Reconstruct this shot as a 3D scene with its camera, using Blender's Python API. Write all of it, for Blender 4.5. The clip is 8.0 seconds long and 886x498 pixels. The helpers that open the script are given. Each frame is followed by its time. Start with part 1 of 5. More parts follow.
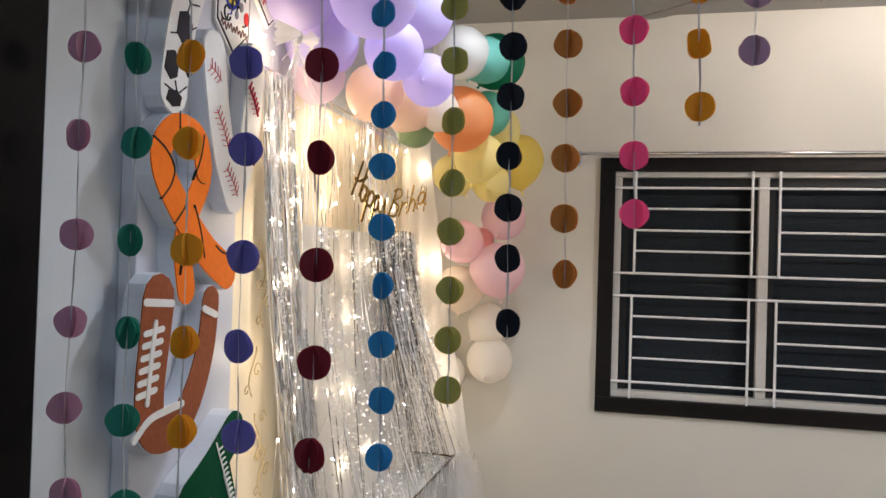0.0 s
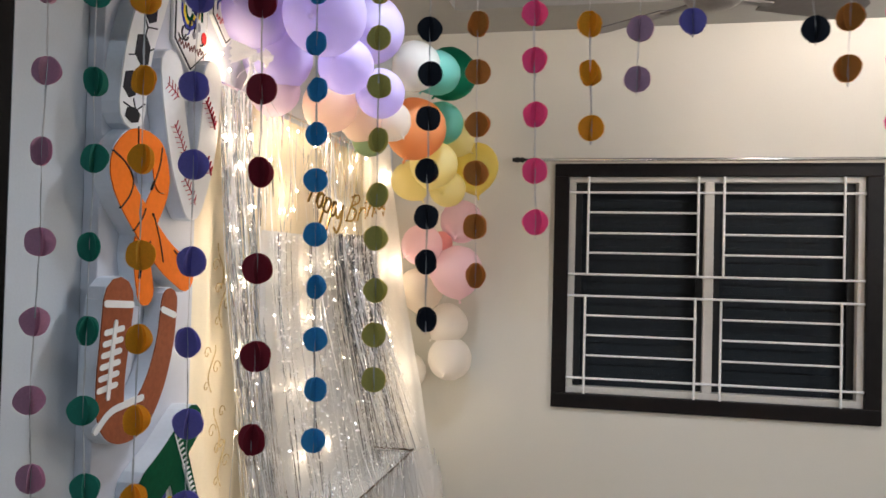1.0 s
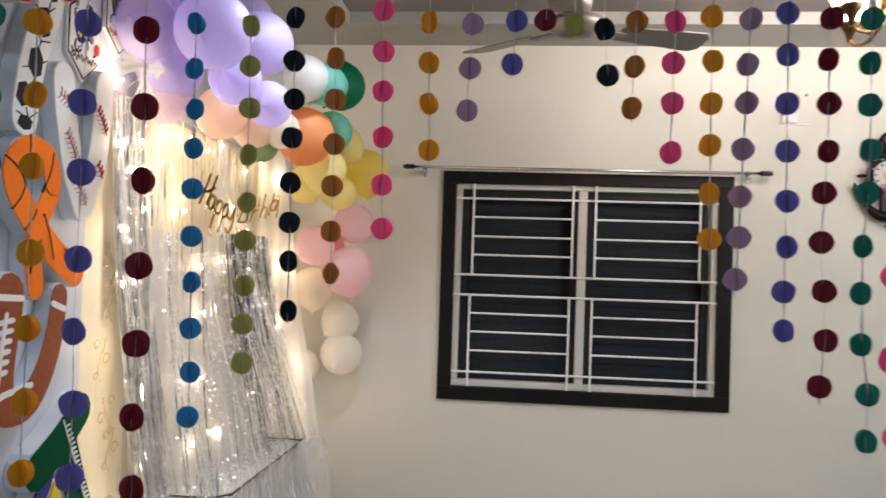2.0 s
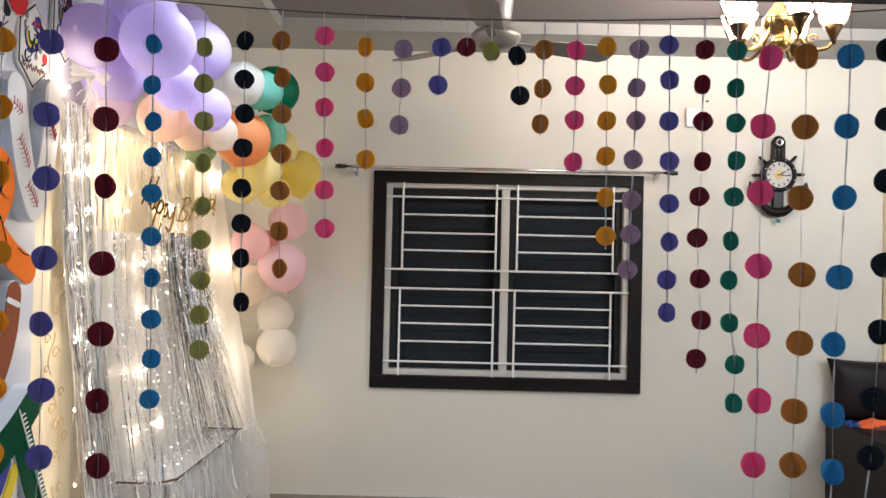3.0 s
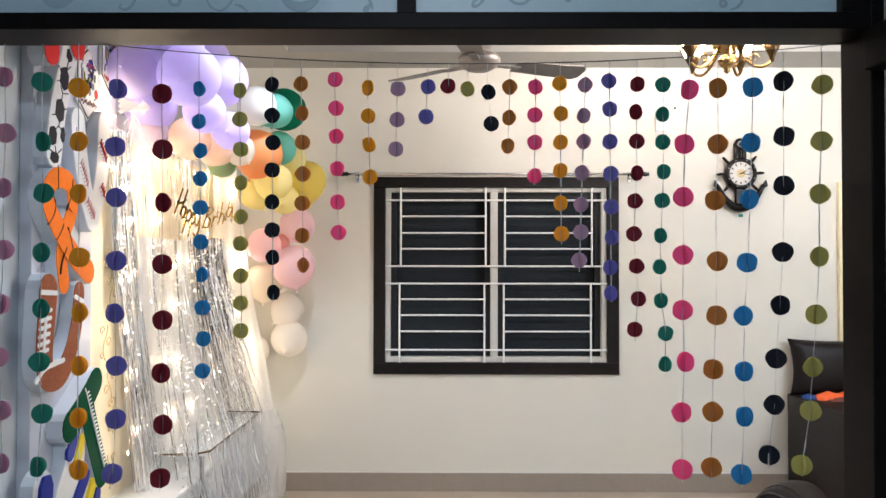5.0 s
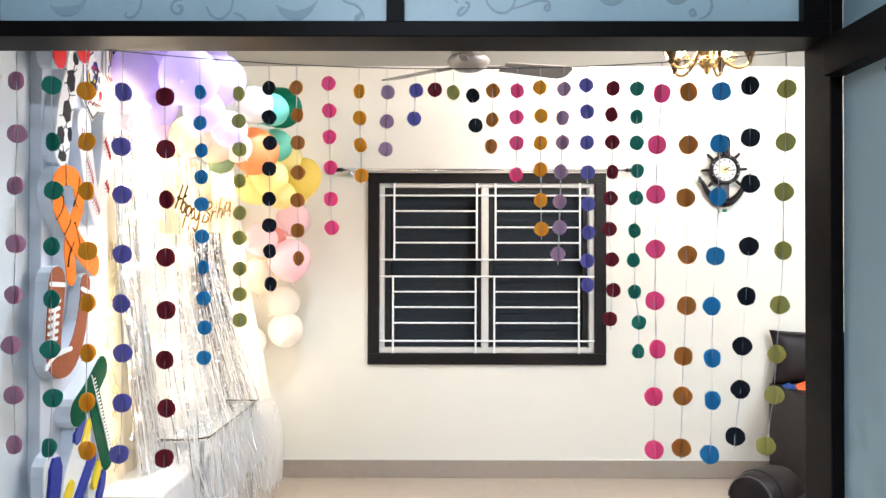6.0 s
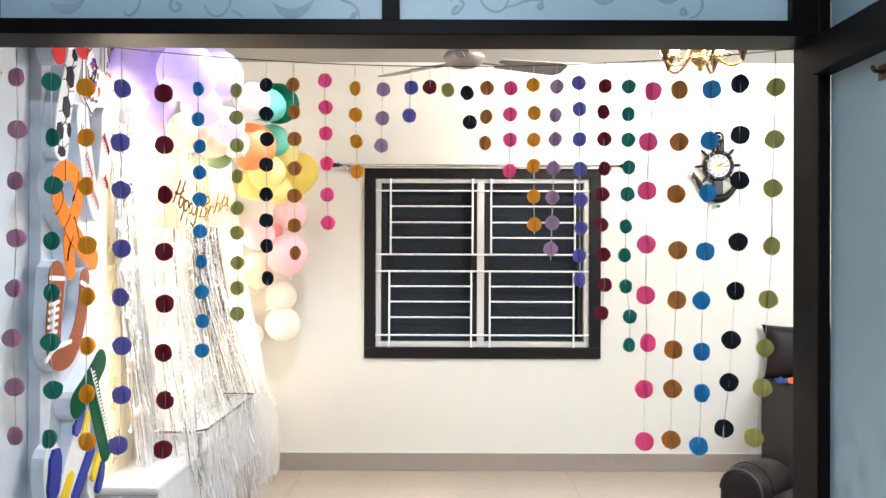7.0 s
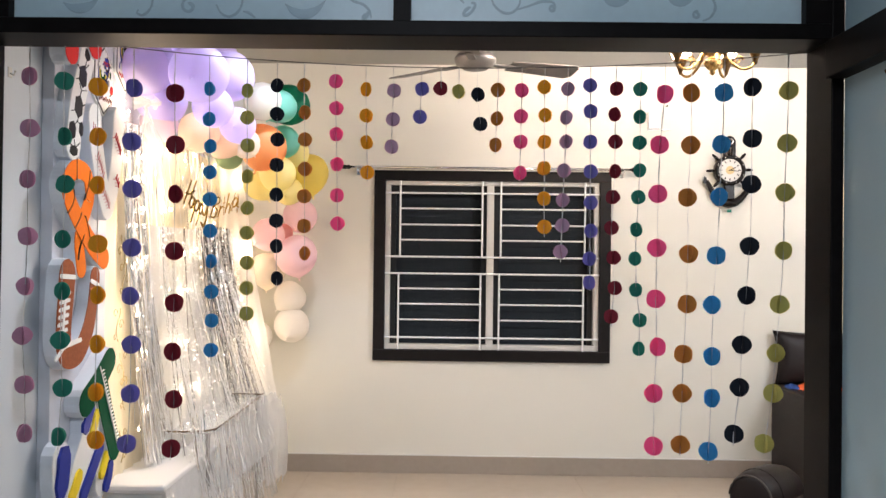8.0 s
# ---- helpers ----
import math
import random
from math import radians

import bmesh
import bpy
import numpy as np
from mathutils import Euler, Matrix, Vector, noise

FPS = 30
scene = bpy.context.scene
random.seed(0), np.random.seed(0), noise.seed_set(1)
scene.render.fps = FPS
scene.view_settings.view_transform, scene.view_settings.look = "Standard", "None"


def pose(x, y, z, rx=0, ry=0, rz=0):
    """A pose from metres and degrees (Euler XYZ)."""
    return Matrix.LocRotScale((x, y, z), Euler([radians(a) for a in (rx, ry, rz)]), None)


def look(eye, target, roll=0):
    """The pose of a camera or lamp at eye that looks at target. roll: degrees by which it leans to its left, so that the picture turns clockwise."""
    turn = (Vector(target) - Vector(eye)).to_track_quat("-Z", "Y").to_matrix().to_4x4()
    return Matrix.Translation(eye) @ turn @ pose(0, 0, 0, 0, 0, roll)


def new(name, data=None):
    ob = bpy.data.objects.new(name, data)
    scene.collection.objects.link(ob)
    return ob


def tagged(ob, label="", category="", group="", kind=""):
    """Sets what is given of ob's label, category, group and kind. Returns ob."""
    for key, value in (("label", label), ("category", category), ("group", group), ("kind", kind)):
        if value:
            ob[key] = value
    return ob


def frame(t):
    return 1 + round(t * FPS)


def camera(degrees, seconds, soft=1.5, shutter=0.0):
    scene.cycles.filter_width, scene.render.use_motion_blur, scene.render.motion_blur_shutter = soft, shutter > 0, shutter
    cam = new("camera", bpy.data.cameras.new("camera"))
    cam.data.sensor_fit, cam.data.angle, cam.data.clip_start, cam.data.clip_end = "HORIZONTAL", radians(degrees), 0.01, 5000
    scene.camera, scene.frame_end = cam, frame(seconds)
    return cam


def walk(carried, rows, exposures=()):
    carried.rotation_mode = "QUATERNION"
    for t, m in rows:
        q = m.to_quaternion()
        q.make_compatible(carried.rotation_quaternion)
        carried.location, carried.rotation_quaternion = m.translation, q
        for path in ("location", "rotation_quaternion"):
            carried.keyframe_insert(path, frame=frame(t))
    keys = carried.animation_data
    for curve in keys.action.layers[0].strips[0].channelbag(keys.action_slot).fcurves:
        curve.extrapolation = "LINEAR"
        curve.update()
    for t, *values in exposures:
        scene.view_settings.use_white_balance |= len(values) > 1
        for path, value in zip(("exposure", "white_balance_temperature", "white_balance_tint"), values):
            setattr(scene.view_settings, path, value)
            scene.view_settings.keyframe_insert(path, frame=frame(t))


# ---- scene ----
# ---- camera ----
cam = camera(58.7, 8.0, shutter=0.35)
PATH = [
    (0, (-0.639, -0.146, 1.504), (-1.107, 1.798, 1.539), 1.7),
    (0.5, (-0.591, -0.217, 1.513), (-1.033, 1.733, 1.549), 1.6),
    (1, (-0.507, -0.279, 1.509), (-0.925, 1.677, 1.55), 1.4),
    (1.5, (-0.381, -0.404, 1.507), (-0.781, 1.555, 1.55), 1.7),
    (2, (-0.348, -0.504, 1.51), (-0.548, 1.485, 1.559), 1.9),
    (2.2, (-0.360, -0.562, 1.501), (-0.491, 1.433, 1.553), 1.9),
    (3.3, (-0.316, -0.817, 1.510), (-0.325, 1.183, 1.547), 1.1),
    (3.5, (-0.287, -0.876, 1.51), (-0.297, 1.124, 1.546), 0.9),
    (4, (-0.284, -0.983, 1.509), (-0.296, 1.017, 1.54), 0.5),
    (4.5, (-0.302, -1.094, 1.5), (-0.322, 0.906, 1.538), 0.3),
    (4.7, (-0.320, -1.146, 1.496), (-0.336, 0.854, 1.536), 0.1),
    (5.8, (-0.275, -1.357, 1.497), (-0.287, 0.643, 1.520), 0.1),
    (6, (-0.28, -1.369, 1.496), (-0.287, 0.631, 1.517), 0.1),
    (6.5, (-0.28, -1.395, 1.494), (-0.278, 0.605, 1.504), 0.1),
    (7, (-0.271, -1.409, 1.496), (-0.271, 0.591, 1.504), 0.2),
    (7.5, (-0.272, -1.416, 1.493), (-0.283, 0.584, 1.505), 0.4),
    (8, (-0.271, -1.404, 1.491), (-0.295, 0.596, 1.507), 0.7),
]
EXPOSURES = [(0, 0.11, 6200, 14), (2.0, 0.2, 6200, 13), (3.3, 0.3, 6100, 13), (4.7, 0.46, 6080, 13), (5.8, 1.34, 5980, 11), (7.1, 1.38, 5980, 11), (7.6, 0.95, 6380, 13), (8.0, 0.8, 6450, 16)]
walk(cam, [(t, look(eye, target, roll)) for t, eye, target, roll in PATH], EXPOSURES)

# ---- world and lamps ----
world = bpy.data.worlds.new("night")
scene.world = world
world.use_nodes = True
world.node_tree.nodes["Background"].inputs[0].default_value = (0.012, 0.016, 0.03, 1)
world.node_tree.nodes["Background"].inputs[1].default_value = 0.3

WARM, COOL, FAIRY = (1.0, 0.86, 0.73), (0.86, 0.94, 1.0), (1.0, 0.80, 0.55)


def lamp(name, kind, place, watts, colour, size=0.05):
    data = bpy.data.lights.new(name, kind)
    data.energy, data.color = watts, colour
    if kind == "POINT":
        data.shadow_soft_size = size
    ob = new(name, data)
    ob.location = place
    return ob


CHANDELIER = (1.02, 2.55)
for k in range(5):
    a = radians(72 * k + 52)
    lamp("chandelier_bulb_light", "POINT", (CHANDELIER[0] + 0.2 * math.cos(a), CHANDELIER[1] + 0.2 * math.sin(a), 2.66), 14, WARM, 0.03)
# left one follows the balloon shadows; right one is an added, unseen fill
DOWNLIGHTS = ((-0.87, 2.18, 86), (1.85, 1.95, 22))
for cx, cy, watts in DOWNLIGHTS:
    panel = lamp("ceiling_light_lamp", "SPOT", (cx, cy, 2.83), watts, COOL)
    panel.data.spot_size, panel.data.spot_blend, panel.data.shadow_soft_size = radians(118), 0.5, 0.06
hall = lamp("hall_tube_lamp", "AREA", (-0.4, -1.3, 2.84), 24, (0.84, 0.94, 1.0))
hall.data.shape, hall.data.size, hall.data.size_y = "RECTANGLE", 1.2, 0.08
hall.matrix_world = look((-0.4, -1.3, 2.84), (-0.4, -0.9, 0))

# unseen tube, added for the cool brightness on the far wall's right
wall_tube = lamp("added_wall_tube_lamp", "AREA", (2.45, 1.19, 2.25), 31, (0.86, 0.95, 1.0))
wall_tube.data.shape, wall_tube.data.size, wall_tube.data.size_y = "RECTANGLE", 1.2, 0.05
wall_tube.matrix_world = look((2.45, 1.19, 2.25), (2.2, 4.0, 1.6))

# ---- materials ----
MATS = {}


def mat(name, colour, rough=0.5, metal=0.0, vary=0.06, grain=40.0, bump=0.0, spec=0.5, trans=0.0, coat=0.0, stain=1.2):
    """Procedural paint: base colour varied at two scales, fine bump, set gloss."""
    m = bpy.data.materials.new(name)
    m.use_nodes = True
    nt = m.node_tree
    p = nt.nodes["Principled BSDF"]
    p.inputs["Roughness"].default_value = rough
    p.inputs["Metallic"].default_value = metal
    p.inputs["Specular IOR Level"].default_value = spec
    p.inputs["Coat Weight"].default_value = coat
    geo = nt.nodes.new("ShaderNodeNewGeometry")
    big, fine = nt.nodes.new("ShaderNodeTexNoise"), nt.nodes.new("ShaderNodeTexNoise")
    big.inputs["Scale"].default_value, fine.inputs["Scale"].default_value = stain, grain
    big.inputs["Detail"].default_value = 3
    for n in (big, fine):
        nt.links.new(geo.outputs["Position"], n.inputs["Vector"])
    add = nt.nodes.new("ShaderNodeMath")
    add.operation = "ADD"
    nt.links.new(big.outputs["Fac"], add.inputs[0])
    nt.links.new(fine.outputs["Fac"], add.inputs[1])
    ramp = nt.nodes.new("ShaderNodeMapRange")
    ramp.inputs["From Min"].default_value, ramp.inputs["From Max"].default_value = 0.6, 1.4
    ramp.inputs["To Min"].default_value, ramp.inputs["To Max"].default_value = 1 - vary, 1 + vary
    nt.links.new(add.outputs[0], ramp.inputs["Value"])
    mul = nt.nodes.new("ShaderNodeVectorMath")
    mul.operation = "SCALE"
    mul.inputs[0].default_value = colour
    nt.links.new(ramp.outputs[0], mul.inputs["Scale"])
    nt.links.new(mul.outputs[0], p.inputs["Base Color"])
    if bump:
        b = nt.nodes.new("ShaderNodeBump")
        b.inputs["Strength"].default_value, b.inputs["Distance"].default_value = bump, 0.004
        nt.links.new(fine.outputs["Fac"], b.inputs["Height"])
        nt.links.new(b.outputs[0], p.inputs["Normal"])
    if trans:
        t = nt.nodes.new("ShaderNodeBsdfTranslucent")
        nt.links.new(mul.outputs[0], t.inputs["Color"])
        mix = nt.nodes.new("ShaderNodeMixShader")
        mix.inputs[0].default_value = trans
        nt.links.new(p.outputs[0], mix.inputs[1])
        nt.links.new(t.outputs[0], mix.inputs[2])
        nt.links.new(mix.outputs[0], nt.nodes["Material Output"].inputs[0])
    MATS[name] = m
    return m


def sheer(name, colour, clear, rough=0.4, through_light=0.4):
    """Net or thin film: part of the light goes straight through, part is scattered on."""
    m = mat(name, colour, rough, 0.0, 0.08, 90)
    nt = m.node_tree
    clear_node, mix = nt.nodes.new("ShaderNodeBsdfTransparent"), nt.nodes.new("ShaderNodeMixShader")
    mix.inputs[0].default_value = clear
    body, haze = nt.nodes.new("ShaderNodeMixShader"), nt.nodes.new("ShaderNodeBsdfTranslucent")
    haze.inputs["Color"].default_value = (*colour, 1)
    body.inputs[0].default_value = through_light
    nt.links.new(nt.nodes["Principled BSDF"].outputs[0], body.inputs[1])
    nt.links.new(haze.outputs[0], body.inputs[2])
    nt.links.new(body.outputs[0], mix.inputs[1])
    nt.links.new(clear_node.outputs[0], mix.inputs[2])
    nt.links.new(mix.outputs[0], nt.nodes["Material Output"].inputs[0])
    return m


def pane_glass(name, tint, rough=0.02):
    """A thin pane: tinted straight-through light and a mirror gloss that grows at a slant."""
    m = bpy.data.materials.new(name)
    m.use_nodes = True
    nt = m.node_tree
    clear, gloss, mix, fres = (nt.nodes.new(k) for k in ("ShaderNodeBsdfTransparent", "ShaderNodeBsdfGlossy", "ShaderNodeMixShader", "ShaderNodeFresnel"))
    clear.inputs["Color"].default_value = (*tint, 1)
    gloss.inputs["Roughness"].default_value = rough
    fres.inputs["IOR"].default_value = 1.07
    nt.links.new(fres.outputs[0], mix.inputs[0])
    nt.links.new(clear.outputs[0], mix.inputs[1])
    nt.links.new(gloss.outputs[0], mix.inputs[2])
    nt.links.new(mix.outputs[0], nt.nodes["Material Output"].inputs[0])
    return m


def glow(name, colour, strength):
    m = bpy.data.materials.new(name)
    m.use_nodes = True
    p = m.node_tree.nodes["Principled BSDF"]
    p.inputs["Base Color"].default_value = (*colour, 1)
    p.inputs["Emission Color"].default_value = (*colour, 1)
    p.inputs["Emission Strength"].default_value = strength
    return m


WALL = mat("cream_wall_paint", (0.70, 0.68, 0.61), 0.55, vary=0.035, grain=160, bump=0.06)
# bluer than the cream walls; used on the left wall only
SIDEWALL = mat("pale_grey_blue_wall", (0.60, 0.64, 0.68), 0.55, vary=0.035, grain=160, bump=0.06)
HALLWALL = mat("pale_blue_wall_paint", (0.31, 0.425, 0.475), 0.6, vary=0.02, grain=120, bump=0.06)
# ceiling tones: mid grey for border and hall, darker mauve for the middle
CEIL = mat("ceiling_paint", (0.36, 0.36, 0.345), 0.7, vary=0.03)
CEILTRAY = mat("mauve_grey_ceiling", (0.22, 0.20, 0.205), 0.7, vary=0.03)
DARKWOOD = mat("dark_stained_wood", (0.006, 0.0045, 0.0045), 0.45, vary=0.35, grain=18, bump=0.05, spec=0.08)
FRAMEWOOD = mat("black_brown_window_wood", (0.009, 0.007, 0.007), 0.45, vary=0.3, grain=25, bump=0.05, spec=0.2)
# window tracks: shade of the recess is put into this lowered white
ALU = mat("greyed_white_powder_coat", (0.64, 0.62, 0.58), 0.4, vary=0.06, grain=60)
GRILLE = mat("white_enamel_bar", (0.87, 0.87, 0.87), 0.35, vary=0.05)
NIGHTGLASS = pane_glass("tinted_window_glass", (0.67, 0.68, 0.71), 0.0)
CLEARGLASS = sheer("clear_table_glass", (0.90, 0.93, 0.93), 0.72, 0.15, 0.1)
SLAT = mat("dark_shutter_slat", (0.084, 0.095, 0.098), 0.6, vary=0.15, spec=0.12)
CHROME = mat("chrome", (0.75, 0.75, 0.76), 0.15, 1.0, 0.05)
STEEL = mat("brushed_grey_steel", (0.30, 0.28, 0.265), 0.42, 0.6, 0.08)
BRASS = mat("antique_brass", (0.46, 0.29, 0.11), 0.26, 1.0, 0.15, 60)
DARKBRASS = mat("dark_bronze", (0.10, 0.06, 0.025), 0.3, 0.9, 0.2, 60)
BLACK = mat("black_plastic", (0.012, 0.012, 0.013), 0.35, vary=0.2)
SKIRT = mat("taupe_skirting_tile", (0.33, 0.28, 0.235), 0.3, vary=0.06, grain=30)
TILE = mat("beige_vitrified_tile", (0.46, 0.385, 0.31), 0.13, vary=0.05, grain=12)
GROUT = mat("beige_grout", (0.46, 0.385, 0.31), 0.8, vary=0.1)
LEATHER = mat("dark_brown_leather", (0.013, 0.009, 0.009), 0.45, vary=0.2, grain=120, bump=0.25, spec=0.2)
# seam colour a few steps paler than the leather
WELT = mat("paler_leather_seam", (0.07, 0.06, 0.055), 0.5, vary=0.2, spec=0.3)
# letter edges: their shade is put into this blue-grey white
FOAM = mat("shaded_white_foam", (0.66, 0.70, 0.76), 0.6, vary=0.04, grain=90, bump=0.05)
BOARD = mat("white_laminate_sheet", (0.58, 0.60, 0.66), 0.45, vary=0.03, spec=0.3)
CREAMCLOTH = mat("cream_curtain_cloth", (0.84, 0.75, 0.57), 0.75, vary=0.05, grain=200, bump=0.1, trans=0.18)
WHITECLOTH = mat("white_satin_cloth", (0.82, 0.81, 0.80), 0.5, vary=0.04, grain=200, trans=0.25)
THINNET = sheer("thin_white_net", (0.95, 0.95, 0.95), 0.80, 0.7, 0.5)
FINENET = sheer("fine_white_net", (0.95, 0.95, 0.95), 0.64, 0.7, 0.5)
NET = sheer("white_net_cloth", (0.94, 0.92, 0.88), 0.22, 0.7, 0.45)
WHITEFILM = sheer("milky_plastic_film", (0.96, 0.965, 0.98), 0.22, 0.3, 0.5)
FOIL = mat("silver_foil", (0.93, 0.93, 0.95), 0.12, 1.0, 0.05)
# silver foil darkened: the dark room it mirrors is put into the colour
DARKENEDFOIL = mat("darkened_silver_foil", (0.42, 0.42, 0.43), 0.22, 1.0, 0.1)
BRIGHTFOIL = mat("bright_foil", (0.96, 0.96, 0.97), 0.3, 1.0, 0.02)
# silver foil made paler and less metallic, so brightness sits in the colour
PALEDFOIL = mat("paled_silver_foil", (0.90, 0.90, 0.91), 0.3, 0.35, 0.05)
GOLDFOIL = mat("gold_foil", (0.56, 0.36, 0.11), 0.22, 1.0, 0.1)
SCROLLGOLD = mat("gold_print", (0.56, 0.42, 0.20), 0.5, 0.2, 0.1)
CREAMDOOR = mat("cream_painted_door", (0.78, 0.68, 0.44), 0.5, vary=0.04)
THREAD = mat("grey_satin_thread", (0.50, 0.50, 0.51), 0.35, vary=0.1)
WIRE = mat("dark_twine", (0.05, 0.05, 0.06), 0.4, vary=0.2)
WHITEPAINT = mat("white_marker_paint", (0.82, 0.82, 0.80), 0.6, vary=0.04, spec=0.12)
GREYINK = mat("grey_printed_ink", (0.22, 0.22, 0.24), 0.5, vary=0.15, spec=0.12)
BLACKPAINT = mat("black_marker_paint", (0.015, 0.015, 0.018), 0.5, vary=0.2, spec=0.12)
REDPAINT = mat("red_marker_paint", (0.50, 0.03, 0.05), 0.5, vary=0.1, spec=0.12)
ORANGE = mat("orange_felt_paint", (0.88, 0.19, 0.012), 0.6, vary=0.08, grain=70, bump=0.1, spec=0.12)
FOOTBROWN = mat("russet_painted_foam", (0.30, 0.085, 0.035), 0.6, vary=0.2, grain=70, bump=0.1, spec=0.12)
GREENFIELD = mat("dark_green_painted_foam", (0.002, 0.070, 0.030), 0.75, vary=0.2, grain=60, spec=0.05)
BLUEPAINT = mat("royal_blue_paint", (0.03, 0.045, 0.30), 0.55, vary=0.1, spec=0.12)
YELLOWPAINT = mat("yellow_paint", (0.82, 0.62, 0.03), 0.55, vary=0.08, spec=0.12)
REDFOAM = mat("red_painted_foam", (0.72, 0.035, 0.03), 0.55, vary=0.08, spec=0.12)
FROST = mat("frosted_glass_pane", (0.58, 0.72, 0.80), 0.3, vary=0.04, trans=0.3)
ETCH = mat("etched_grey_pattern", (0.36, 0.47, 0.55), 0.45, vary=0.05)
ORANGECLOTH = mat("orange_towel_cloth", (0.80, 0.13, 0.03), 0.9, vary=0.15, grain=150, bump=0.3)
BLUECLOTH = mat("blue_cloth", (0.014, 0.055, 0.22), 0.9, vary=0.15, grain=150, bump=0.3)
MAROONCLOTH = mat("maroon_cloth", (0.16, 0.045, 0.035), 0.9, vary=0.15, grain=150, bump=0.3)
CLOCKWOOD = mat("dark_lacquered_wood", (0.007, 0.0045, 0.004), 0.35, vary=0.3, grain=40, spec=0.18)
DIAL = mat("clock_dial_paper", (0.60, 0.585, 0.55), 0.5, vary=0.03)
SHADEGLASS = glow("lit_cut_glass_shade", (1.0, 0.86, 0.68), 9.0)
nt = SHADEGLASS.node_tree
mixer, clear = nt.nodes.new("ShaderNodeMixShader"), nt.nodes.new("ShaderNodeBsdfTransparent")
mixer.inputs[0].default_value = 0.5
nt.links.new(nt.nodes["Principled BSDF"].outputs[0], mixer.inputs[1])
nt.links.new(clear.outputs[0], mixer.inputs[2])
nt.links.new(mixer.outputs[0], nt.nodes["Material Output"].inputs[0])
BULB = glow("fairy_bulb", (1.0, 0.80, 0.52), 22.0)
TUBEGLOW = glow("lit_tube", (0.85, 0.93, 1.0), 6.0)
BACKDROP = glow("night_backdrop", (0.004, 0.006, 0.010), 1.0)
PAPER = {
    "mauve": (0.61, 0.33, 0.46), "teal": (0.035, 0.30, 0.22), "gold": (0.87, 0.45, 0.02), "violet": (0.23, 0.20, 0.58),
    "maroon": (0.27, 0.016, 0.036), "blue": (0.055, 0.36, 0.68), "olive": (0.56, 0.51, 0.15), "navy": (0.010, 0.014, 0.026),
    "brown": (0.64, 0.265, 0.05), "pink": (0.99, 0.15, 0.40), "lilac": (0.57, 0.37, 0.50), "amber": (0.94, 0.49, 0.03),
}
PAPER_MAT = {k: mat(k + "_card_paper", v, 0.75, vary=0.10, grain=220, bump=0.08, trans=0.42) for k, v in PAPER.items()}
RUBBER = {
    "lilac": (0.77, 0.70, 0.97), "white": (0.95, 0.915, 0.865), "peach": (0.95, 0.77, 0.64), "orange": (0.95, 0.49, 0.22),
    "green": (0.015, 0.34, 0.19), "turquoise": (0.30, 0.72, 0.62), "yellow": (0.93, 0.80, 0.25), "lemon": (0.95, 0.86, 0.45), "blush": (0.90, 0.77, 0.82),
    "pink": (0.97, 0.77, 0.82), "coral": (0.92, 0.50, 0.46), "cream": (0.90, 0.84, 0.75), "sage": (0.42, 0.55, 0.33),
}
RUBBER_MAT = {k: mat(k + "_balloon_rubber", v, 0.42, vary=0.04, grain=8, trans=0.58, coat=0.04, spec=0.35) for k, v in RUBBER.items()}


# ---- builders ----
def mesh_of(name, bm, material):
    me = bpy.data.meshes.new(name)
    bm.normal_update()
    bm.to_mesh(me)
    bm.free()
    me.materials.append(material)
    return me


def solid(name, bm, material, label="", category="", kind="", group="", smooth=False):
    me = mesh_of(name, bm, material)
    if smooth:
        me.shade_smooth()
    return tagged(new(name, me), label, category, group, kind)


def part(name, bm, material, parent, label="", smooth=False, local=False):
    """A mesh under its thing; built in world places unless local."""
    if not local:
        top = parent
        while top is not None:
            bmesh.ops.translate(bm, verts=bm.verts, vec=-Vector(top.location))
            top = top.parent
    ob = new(name, mesh_of(name, bm, material))
    if smooth:
        ob.data.shade_smooth()
    ob.parent = parent
    return tagged(ob, label)


def thing(name, place, label, category, group="", kind=""):
    ob = new(name)
    ob.location = place
    ob.empty_display_size = 0.05
    return tagged(ob, label, category, group, kind)


def box(bm, lo, hi, bevel=0.0, segments=2):
    c = [(a + b) / 2 for a, b in zip(lo, hi)]
    s = [b - a for a, b in zip(lo, hi)]
    made = bmesh.ops.create_cube(bm, size=1, matrix=Matrix.Translation(c) @ Matrix.Diagonal((*s, 1)))
    if bevel:
        edges = list({e for v in made["verts"] for e in v.link_edges})
        bmesh.ops.bevel(bm, geom=edges, offset=bevel, segments=segments, affect="EDGES", profile=0.5)
    return bm


def boxes(*spans, bevel=0.0):
    bm = bmesh.new()
    for lo, hi in spans:
        box(bm, lo, hi, bevel)
    return bm


def lathe(profile, n=24, bm=None, place=(0, 0, 0), turn=None):
    """Turn a profile of (radius, height) round z; ends at radius 0 close."""
    bm = bm or bmesh.new()
    m = Matrix.Translation(place) @ (turn or Matrix())
    rings = []
    for r, z in profile:
        if r < 1e-6:
            rings.append([bm.verts.new(m @ Vector((0, 0, z)))])
        else:
            rings.append([bm.verts.new(m @ Vector((r * math.cos(2 * math.pi * k / n), r * math.sin(2 * math.pi * k / n), z))) for k in range(n)])
    for a, b in zip(rings, rings[1:]):
        for k in range(n):
            quad = [a[k % len(a)], a[(k + 1) % len(a)], b[(k + 1) % len(b)], b[k % len(b)]]
            quad = list(dict.fromkeys(quad))
            if len(quad) > 2:
                bm.faces.new(quad)
    return bm


